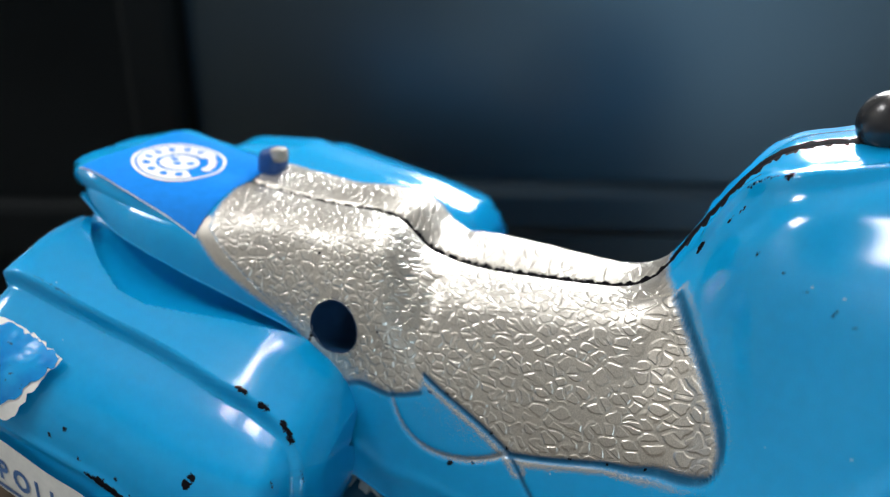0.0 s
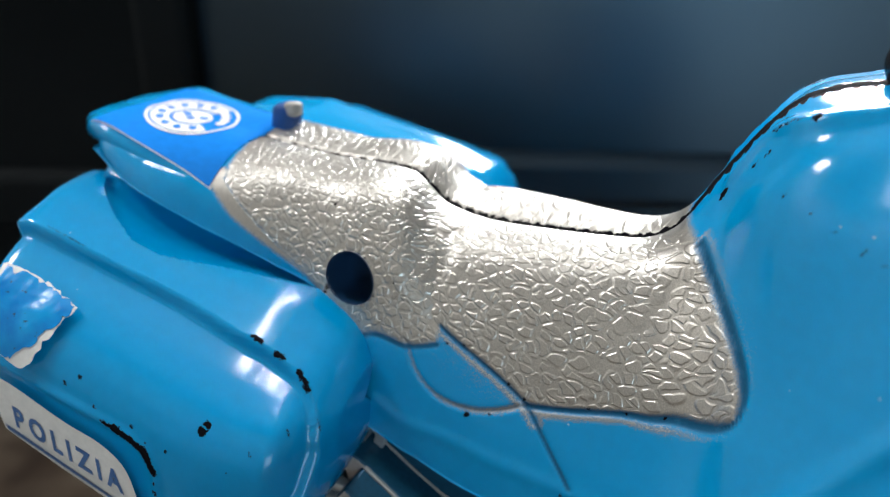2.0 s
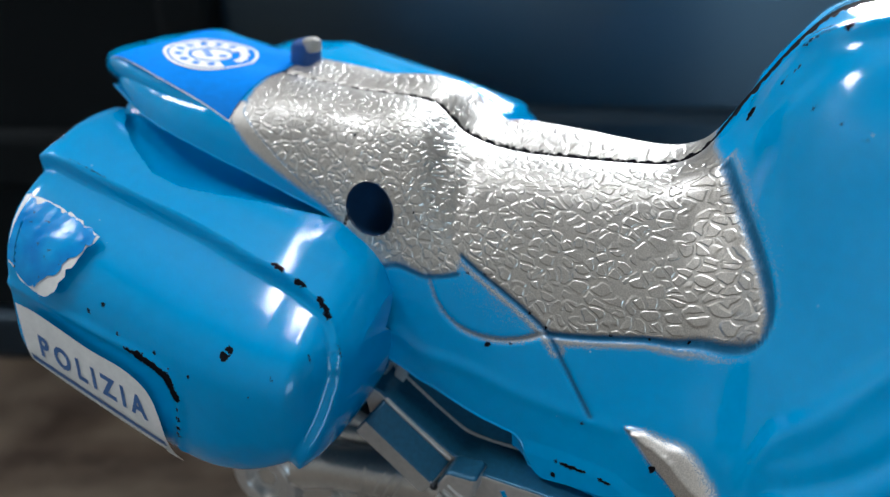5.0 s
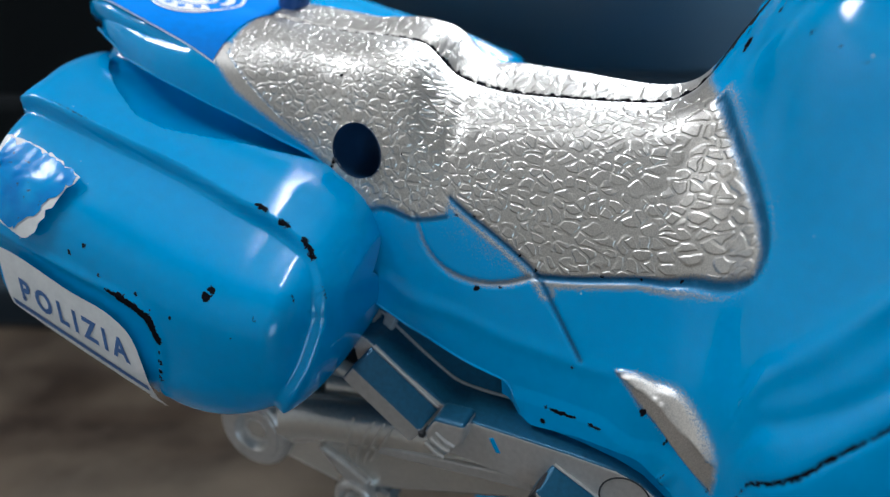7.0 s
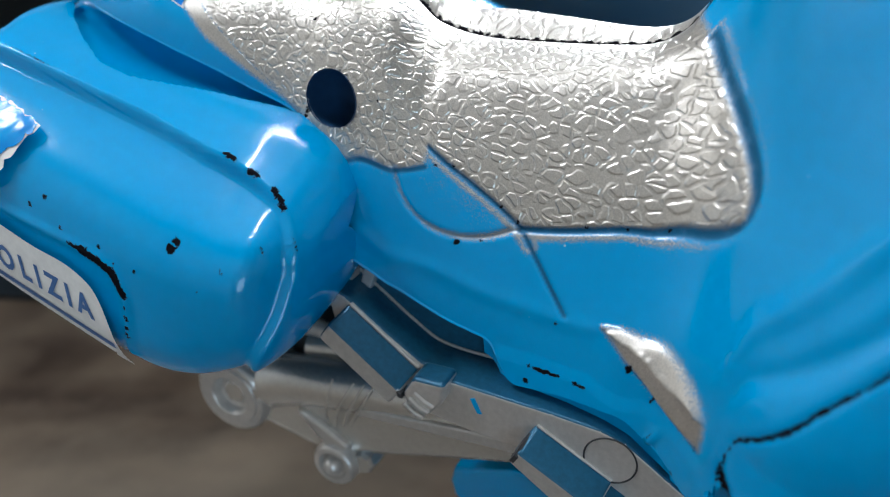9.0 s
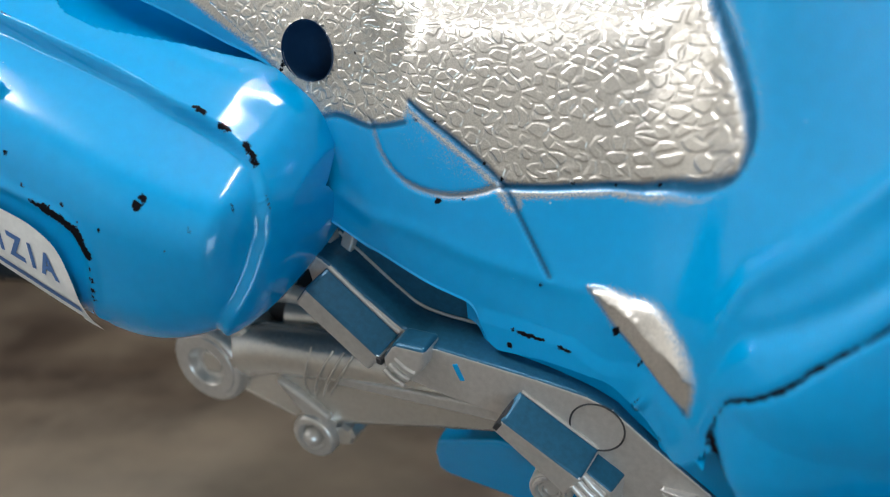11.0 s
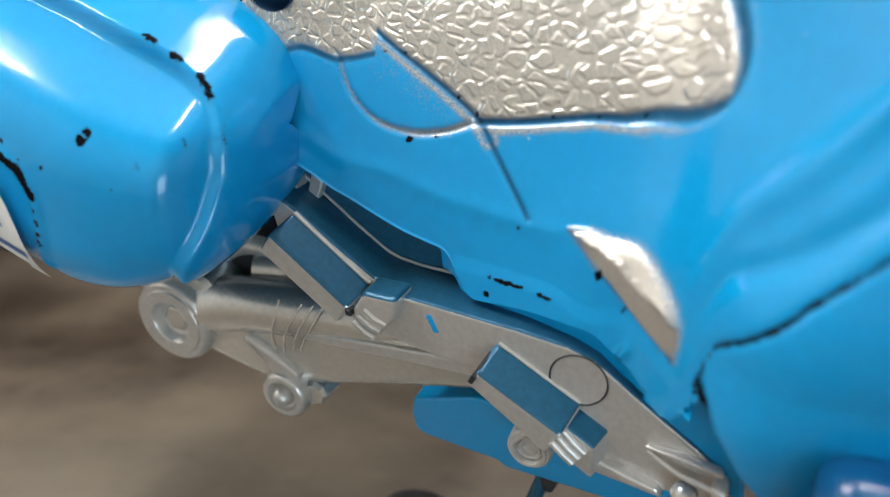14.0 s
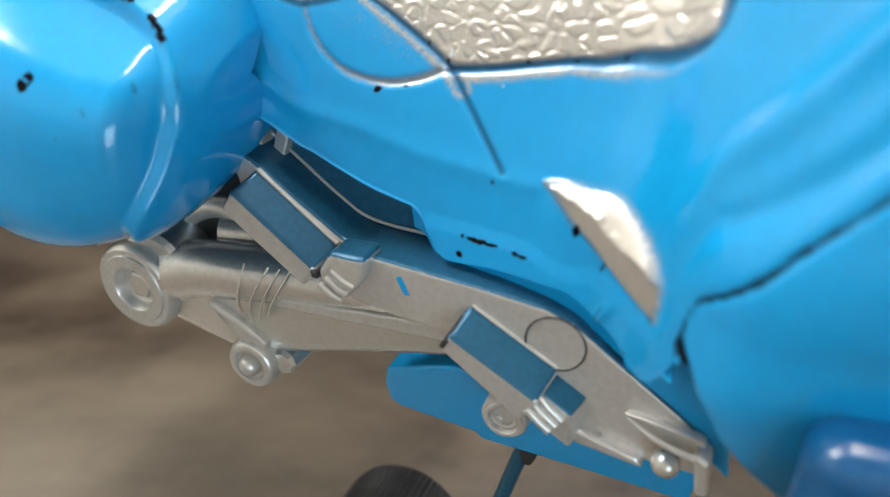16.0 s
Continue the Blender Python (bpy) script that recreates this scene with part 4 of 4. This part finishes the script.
def emblem(cx, cs, rx, rs):
    def disc(name, a0, a1, r0, r1, mat, offset, count=40, shift=(0, 0)):
        ang = np.linspace(a0, a1, count)
        pts = [(cx + shift[0] + r * rx * math.cos(a), cs + shift[1] + r * rs * math.sin(a)) for r in np.linspace(r0, r1, 6) for a in ang]
        return on_skin(BODY, name, pts, [tuple(f) for f in sheet_faces(6, count)], offset, mat, tail_sticker)

    disc("emblem_ring", 0, 2 * math.pi, 0.93, 1.0, STICKER_WHITE, 0.2, 64)
    disc("emblem_field", 0.6, 5.2, 0.5, 0.88, STICKER_WHITE, 0.2, 48)
    disc("emblem_centre", 0, 2 * math.pi, 0.04, 0.42, STICKER_WHITE, 0.2, 40)
    for k in range(9):
        a = 0.9 + k * 0.48
        disc("emblem_blob", 0, 2 * math.pi, 0.01, 0.09, STICKER_BLUE, 0.26, 14, (0.69 * rx * math.cos(a), 0.69 * rs * math.sin(a)))
    for k in range(4):
        a = 5.35 + k * 0.3
        disc("emblem_blob", 0, 2 * math.pi, 0.01, 0.11, STICKER_WHITE, 0.24, 14, (0.7 * rx * math.cos(a), 0.7 * rs * math.sin(a)))
    for k in range(3):
        disc("emblem_bar", 0, 2 * math.pi, 0.01, 0.1, STICKER_BLUE, 0.26, 14, ((k - 1) * 0.22 * rx, (k % 2 - 0.5) * 0.18 * rs))


emblem(-35.3, 0.9, 5.7, 5.7)

# small bent lug at the sticker's front corner
lug = block(-26.2, -23.2, 0.2, 3.8, 93.0, 98.0, 0.9, 3)
for v in lug.verts:
    v.co.x += 0.28 * max(0.0, v.co.z - 95.5)
lug = part("lug", lug, [plain("lug_blue", (0.002, 0.06, 0.24), 0.5)], body, "dark blue bent lug with a pale chip", True)
chip = block(-23.9, -22.0, 0.3, 2.2, 96.4, 98.2, 0.5, 3)
part("chip", chip, plain("bare_zinc", (0.4, 0.38, 0.34), 0.6, 0.2, 0.3), lug, "bare pale chip", True)

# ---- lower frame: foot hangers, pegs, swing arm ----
SPRAYED = [SILVER_PAINT, SPRAY_SHADE_BLUE]
hanger = part("foot_hanger", top_painted(prism([(4.2, 56.9), (8, 56.7), (12.2, 56.4), (18, 56), (22.7, 55.5), (25.1, 54.8), (29.4, 51.7), (34.1, 48.5), (36.1, 46.9), (36.5, 43), (31.8, 43), (24.7, 44.1), (19.3, 46.1), (14.5, 50.7), (9.5, 51.2), (3.9, 52.2)], -18.7, -11.5, 0.3, 3)), SPRAYED, bike, "silver foot hanger plate with blue overspray")
upper = part("upper_hanger", top_painted(prism([(-7.5, 64.3), (-5.0, 63.2), (3.9, 57.2), (6.8, 56.6), (6.8, 53), (3.0, 53), (-6.5, 60)], -17.6, -11.8, 0.35, 3)), SPRAYED, bike, "silver upper hanger with blue overspray")


def peg(name, a, b, near, far, up, down, parent, ridge, fall=0.0):
    """A foot peg along a to b (x, z): near side at y near, sloped top, rounded edges."""
    a, b = np.asarray(a, float), np.asarray(b, float)
    d = (b - a) / np.linalg.norm(b - a)
    n = np.array([-d[1], d[0]])
    bm = bmesh.new()
    section = [(near, 0.0), (far, up), (far, -down), (near + 0.3, -down)]
    ends = [[bm.verts.new((c[0] + n[0] * g, y, c[1] + n[1] * g)) for y, h in section for g in [h - (more if h < 0 else 0)]] for c, more in ((a, 0.0), (b, fall))]
    bm.faces.new(ends[0]), bm.faces.new(ends[1][::-1])
    for k in range(4):
        bm.faces.new((ends[0][k - 1], ends[0][k], ends[1][k], ends[1][k - 1]))
    bmesh.ops.recalc_face_normals(bm, faces=bm.faces)
    bmesh.ops.bevel(bm, geom=bm.edges[:], offset=0.42, segments=3, affect="EDGES", profile=0.5)
    ob = part(name, top_painted(bm, 0.3), SPRAYED, parent, "silver foot peg with blue top")
    if ridge:
        y = far * 0.9 + near * 0.1
        part("ridge", tube([(*(a + n * (up * 0.95) + d * 0.2)[:1], y, (a + n * (up * 0.95) + d * 0.2)[1]), (*(b + n * (up * 0.95) - d * 0.3)[:1], y, (b + n * (up * 0.95) - d * 0.3)[1])], ridge, 10), SILVER_PAINT, ob, "worn silver ridge", True)
    return ob


peg1 = peg("foot_peg", (-5.3, 61.4), (2.7, 55.3), -20.6, -17.3, 1.6, 2.7, bike, 0.27)
part("chip", prism([(2.3, 55.4), (2.9, 55.2), (3.0, 54.6), (2.4, 54.7)], -20.72, -19.6, 0.12, 2), DARK_METAL, peg1, "black chipped end")
knuckle = part("knuckle", top_painted(prism([(2.9, 55.3), (4.2, 57.4), (7.6, 57.4), (7.4, 55.2), (5.3, 52.8), (3.3, 53.8)], -20.5, -17, 0.5, 4), 0.3), SPRAYED, bike, "silver peg knuckle with blue top")
for k in range(3):
    part("lip", tube([(3.2 + 0.55 * k, -20.62 + 0.1 * k, 54.2 + 0.72 * k), (4.3 + 0.55 * k, -20.7 + 0.1 * k, 53.4 + 0.74 * k), (5.3 + 0.55 * k, -20.62 + 0.1 * k, 52.95 + 0.75 * k)], 0.27, 10), SILVER_PAINT, knuckle, "worn silver lip", True)
peg2 = peg("foot_peg", (15.6, 52.8), (23.5, 48.4), -21.6, -18.5, 1.95, 2.0, bike, 0.17, 1.1)
bm = bmesh.new()
along, upward = np.array([0.874, -0.487]), np.array([0.487, 0.874])
ends = [[bm.verts.new((15.6 + along[0] * g + upward[0] * h, y, 52.8 + along[1] * g + upward[1] * h)) for y, h in ((-21.6, -0.5), (-21.1, 0.25), (-20.3, 0.75), (-19.5, 1.1), (-19.4, 0.0), (-20.2, -0.7), (-20.7, -1.6), (-21.5, -1.5))] for g in (-0.07, 0.4)]
bm.faces.new(ends[0]), bm.faces.new(ends[1][::-1])
for k in range(8):
    bm.faces.new((ends[0][k - 1], ends[0][k], ends[1][k], ends[1][k - 1]))
part("chip", bm, DARK_METAL, peg2, "black chipped end")


def slab(top, drop, bevel):
    """A block under a sloped four-cornered top face."""
    bm = bmesh.new()
    high = [bm.verts.new(v) for v in top]
    low = [bm.verts.new((x, y, z - drop)) for x, y, z in top]
    bm.faces.new(high), bm.faces.new(low[::-1])
    for k in range(4):
        bm.faces.new((high[k - 1], high[k], low[k], low[k - 1]))
    bmesh.ops.recalc_face_normals(bm, faces=bm.faces)
    bmesh.ops.bevel(bm, geom=bm.edges[:], offset=bevel, segments=3, affect="EDGES", profile=0.5)
    return bm


knuckle2 = part("knuckle", top_painted(slab([(23.9, -18.6, 49.7), (26.8, -18.6, 48.0), (26.0, -20.6, 47.2), (23.3, -20.6, 48.9)], 3.4, 0.22), 0.3), SPRAYED, bike, "small silver block with blue top")
for k in range(3):
    a, b = (23.4 - 0.4 * k, -20.8 - 0.32 * k, 48.45 - 0.48 * k), (25.3 - 0.4 * k, -20.8 - 0.32 * k, 46.7 - 0.42 * k)
    part("lip", tube([a, ((a[0] + b[0]) / 2, a[1] - 0.1, (a[2] + b[2]) / 2), b], 0.36, 12), SILVER_PAINT, knuckle2, "worn silver lip", True)
part("lip_base", prism([(22.5, 47.8), (23.4, 48.6), (25.2, 46.9), (24.5, 46.3), (23.1, 46.7)], -20.9, -18.5, 0.25, 3), SILVER_PAINT, knuckle2)
part("ring", drum(20.2, 44.5, -20.4, -18.2, [(0.35, 0.2), (0.35, 0.7), (0.2, 0.78), (0.2, 1.05), (0.3, 1.12), (0.3, 1.28), (0.0, 1.4), (0.0, 1.65), (0.15, 1.75), (0.15, 1.95), (0.25, 2.1), (1, 2.15)], 40), SILVER_PAINT, bike, "worn silver ring with turned grooves", True)
circle = [(23.8 + 2.5 * math.cos(a), -18.72, 52.4 + 2.5 * math.sin(a)) for a in np.linspace(0, 2 * math.pi, 49)]
part("plug_groove", tube(circle, 0.09, 6), DARK_METAL, hanger, "dark round groove", True)
blade = part("blade", prism([(30.0, 47.9), (33.0, 48.0), (36.3, 47.3), (36.2, 45.9), (33.4, 46.6), (31.0, 47.1)], -19.3, -18.5, 0.25), SILVER_PAINT, hanger)
part("blade_edge", tube(smooth_line([(30.0, -19.3, 47.9), (33, -19.7, 47.9), (36.3, -19.7, 47.4)], 12), np.linspace(0.12, 0.32, 12), 8), SILVER_PAINT, blade, "worn bright edge", True)
part("blade_edge", tube(smooth_line([(30.2, -19.4, 47.6), (33, -20.2, 46.7), (36.0, -20.3, 46.0)], 12), np.linspace(0.12, 0.34, 12), 8), SILVER_PAINT, blade, "worn bright edge", True)
ball = bmesh.new()
bmesh.ops.create_uvsphere(ball, u_segments=24, v_segments=12, radius=1.15, matrix=Matrix.Translation((33.7, -20.3, 44.9)))
part("ball_stud", ball, SPRAY_SHEEN_SILVER, hanger, "", True)
part("tab", prism([(35.6, 46.8), (36.9, 46.4), (37.2, 43.0), (36.2, 42.8)], -20.8, -18.4, 0.3), SILVER_PAINT, hanger)
part("lower_rib", prism([(24.3, 45.6), (31.5, 43.8), (32.0, 42.9), (24.0, 43.9)], -19.6, -18.4, 0.3), SILVER_PAINT, hanger)
part("blue_flake", prism([(9.6, 55.3), (10.1, 55.5), (10.9, 53.8), (10.4, 53.7)], -18.78, -18.6, 0.03), BLUE_PAINT, hanger)

arm = part("swing_arm", prism([(-22, 48.6), (-13.2, 51.6), (-3, 51.0), (14, 52.0), (15, 46.9), (8.8, 45.4), (-5.0, 41.6), (-9, 40), (-21.5, 42.8)], -17.4, -11, 1.8, 6), SPRAY_SHEEN_SILVER, bike, "silver swing arm", True)
part("arm_ridge", prism([(-4.6, 49.3), (14.2, 50.9), (14.2, 49.2), (-4.6, 48.2)], -17.9, -17.0, 0.3, 3), SILVER_PAINT, arm)
hub = part("axle_disc", drum(-21.9, 46.4, -18.8, -9, [(0.13, 0.3), (0.13, 1.9), (0.115, 2.15), (0.02, 2.4), (0.0, 2.6), (0.0, 3.85), (0.02, 4.0), (0.02, 4.55), (0.045, 4.85), (0.09, 5.05), (0.2, 5.0), (0.24, 4.3), (1, 4.5)], 64), SILVER_PAINT, bike, "silver axle disc with a sunk centre", True)
part("hex_plug", drum(-21.9, 46.4, -17.95, -17.2, [(0, 1.35), (0.15, 1.6), (1, 1.65)], 6), SPRAY_SHEEN_SILVER, hub, "dull silver hexagon plug")
lug = part("pivot_lug", drum(-7.8, 40.6, -18.8, -13, [(0.12, 0.5), (0.12, 1.5), (0.1, 1.65), (0.0, 1.8), (0.0, 2.35), (0.03, 2.6), (0.1, 2.8), (1, 2.9)], 48), SILVER_PAINT, arm, "", True)
ball = bmesh.new()
bmesh.ops.create_uvsphere(ball, u_segments=24, v_segments=12, radius=1.2, matrix=Matrix.Translation((-7.8, -18.5, 40.6)))
part("pivot_bolt", ball, SILVER_PAINT, lug, "", True)
for k in range(4):
    line = [((-8.3, -7.5, -6.5, -5.5)[k], -17.7, (45.6, 45.7, 46.0, 46.6)[k]), ((-8.0, -6.4, -5.0, -3.8)[k], -18.62 + 0.06 * k, 48.8 + 0.25 * k), ((-7.5, -4.8, -3.5, -2.3)[k], -17.5 + 0.06 * k, 52.2 + 0.1 * k)]
    part("web", tube(smooth_line(line, 14), np.interp(range(14), [0, 6, 13], [0.14, 0.2, 0.1]), 6), SPRAY_SHEEN_SILVER, arm, "thin fanned rib", True)
part("axle_housing", drum(-20.2, 48.2, -17.2, -9, [(0, 4.0), (0.06, 4.6), (1, 4.8)], 40), SPRAY_SHEEN_SILVER, bike, "silver axle housing", True)
part("hub_drum", drum(-13.5, 47.0, -12.5, -6, [(0, 5.5), (0.0, 7.0), (0.1, 7.2), (0.1, 8.8), (0.9, 9.0)], 48), [DARK_METAL], bike, "dark wheel drum", True)
part("hub_ring", tube([(-13.5 + 7.5 * math.cos(a), -12.0, 47.0 + 7.5 * math.sin(a)) for a in np.linspace(0, 2 * math.pi, 65)], 1.15, 12), SILVER_PAINT, bike, "silver wheel ring", True)
part("arm_barrel", tube(smooth_line([(-18.5, -15.3, 47.6), (-14, -15.4, 49.0), (-9, -15.4, 49.7), (-2, -15.0, 50.2), (8, -14.4, 50.4)], 24), np.interp(range(24), [0, 5, 23], [3.4, 3.1, 2.6]), 32), SPRAY_SHEEN_SILVER, arm, "rounded silver barrel", True)
part("arm_tube", tube([(-13.5, -11.8, 51.6), (-9, -11.6, 52.3), (4, -11.4, 53.0)], 2.4, 24), SPRAY_SHEEN_SILVER, arm, "", True)
part("fin", prism([(-12.4, 46.9), (-11.9, 46.9), (-8.5, 45.4), (-5.6, 43.6), (-6.4, 41.8), (-8.6, 42.6), (-10.6, 44.6)], -18.3, -17.0, 0.45, 3), SILVER_PAINT, arm)
part("pivot_nut", drum(-4.6, 41.0, -17.6, -13, [(0, 1.2), (0.1, 1.5), (1, 1.6)], 8), SPRAY_SHEEN_SILVER, arm)
part("gusset", prism([(-6.9, 66.2), (-6.0, 66.2), (-5.7, 62.4), (-7.0, 62.6)], -14.8, -11.5, 0.15), SILVER_PAINT, bike)
# dark solid put in for the shade between the gussets
part("gap_shade", prism([(-5.9, 66.3), (-4.6, 65.2), (-5.3, 62.6), (-5.8, 62.9)], -12.8, -11, 0.1), DARK_METAL, bike)
part("gusset", top_painted(prism([(-4.5, 65.2), (-3.3, 64.4), (-4.2, 61.9), (-5.4, 62.4)], -14.0, -11.5, 0.2)), SPRAYED, bike)

pan = prism([(5.7, 41.4), (5.0, 38.9), (5.1, 36.0), (6.3, 35.2), (14.6, 34.4), (15.2, 33.5), (26.8, 33.4), (36, 33.2), (37, 43), (13, 44.6)], -15, -6, 0.5, 3)
for v in pan.verts:
    v.co.y += 0.3 * (43 - v.co.z)
part("belly_pan", pan, BLUE_PAINT, bike, "blue belly pan")
# its blue is darkened in place of the shade under the body
part("inner_panel", prism([(-9, 69), (12, 63), (33, 60), (34, 45), (14, 50), (2, 54.5), (-8, 60.5)], -13.0, -2, 0.4), SPRAY_SHADE_BLUE, bike, "blue inner panel, shade put into its dull colour")
part("flap_panel", prism([(28.5, 58), (36, 60), (38.5, 43), (34.6, 46.4), (29.2, 51.2)], -18.4, -13.2, 0.4), BLUE_PAINT, bike, "blue panel behind the flap")
# recessed wall that runs along under the flap's hem
at = np.linspace(9.5, 31.6, 70)
line = BODY.at(at, hem(at) - 0.4)
bm = bmesh.new()
rows_of = [[bm.verts.new(v) for v in line + shift] for shift in ((0, 0.75, 0.3), (0, 0.8, -0.6), (0, 1.3, -3.2), (0, 3.0, -3.6))]
for a, b in zip(rows_of, rows_of[1:]):
    for k in range(69):
        bm.faces.new((a[k], a[k + 1], b[k + 1], b[k]))
part("flap_wall", bm, BLUE_PAINT, bike, "blue recessed wall under the flap", True)
part("worn_edge", tube(smooth_line([(-5.6, -13.3, 64.3), (-2.5, -13.2, 61.8), (1.0, -13.2, 59.2), (3.6, -13.2, 57.6), (6, -13.2, 57.1), (10.6, -13.4, 57.0)], 40), 0.16, 8), SILVER_PAINT, upper, "worn silver edge", True)
# darker blue carries the shade that lies under the toy
part("side_stand", tube(smooth_line([(20.2, -10, 35.5), (17.6, -10.5, 26), (13.5, -12, 9), (11.5, -13, 0.9)], 30), 0.85, 12), SPRAY_SHADE_BLUE, bike, "blue side stand, shade put into its dull colour", True)
part("stand_lug", prism([(18.4, 36.5), (22.4, 36.5), (20.6, 31.6), (19.6, 31.6)], -12, -8, 0.3), DARK_METAL, bike)
part("side_cover", block(41.3, 56, -31.0, -25, 44, 58.6, 2.4, 5), plain("dark_blue_gloss", (0.003, 0.07, 0.19), 0.15), bike, "blue rounded side cover", True)

wheel = tagged(new("wheel"), "black knurled rubber wheel")
wheel.parent = bike
tread = drum(2.0, 8.3, -10.5, -2.5, [(0, 4.3), (0, 7.0), (0.1, 7.8), (0.3, 8.3), (0.7, 8.3), (0.9, 7.8), (1, 7.0)], 128)
tread.verts.ensure_lookup_table()
for k, v in enumerate(tread.verts):
    if k % 2 and 128 * 2 <= k < 128 * 6:
        v.co.x, v.co.z = 2.0 + (v.co.x - 2.0) * 0.965, 8.3 + (v.co.z - 8.3) * 0.965
part("tyre", tread, BLACK_RUBBER, wheel, "black rubber tyre")
part("rim", drum(2.0, 8.3, -10.7, -10.2, [(0, 2), (0, 4.3), (1, 4.6)], 40), SILVER_PAINT, wheel, "", True)

# knob on the tank top and a rounded cover low at the front
ball = bmesh.new()
bmesh.ops.create_uvsphere(ball, u_segments=32, v_segments=16, radius=2.8, matrix=Matrix.Translation((42.4, SEAM, 106.3)))
part("steering_knob", ball, plain("glossy_black", (0.022, 0.023, 0.026), 0.22), bike, "glossy black knob", True)
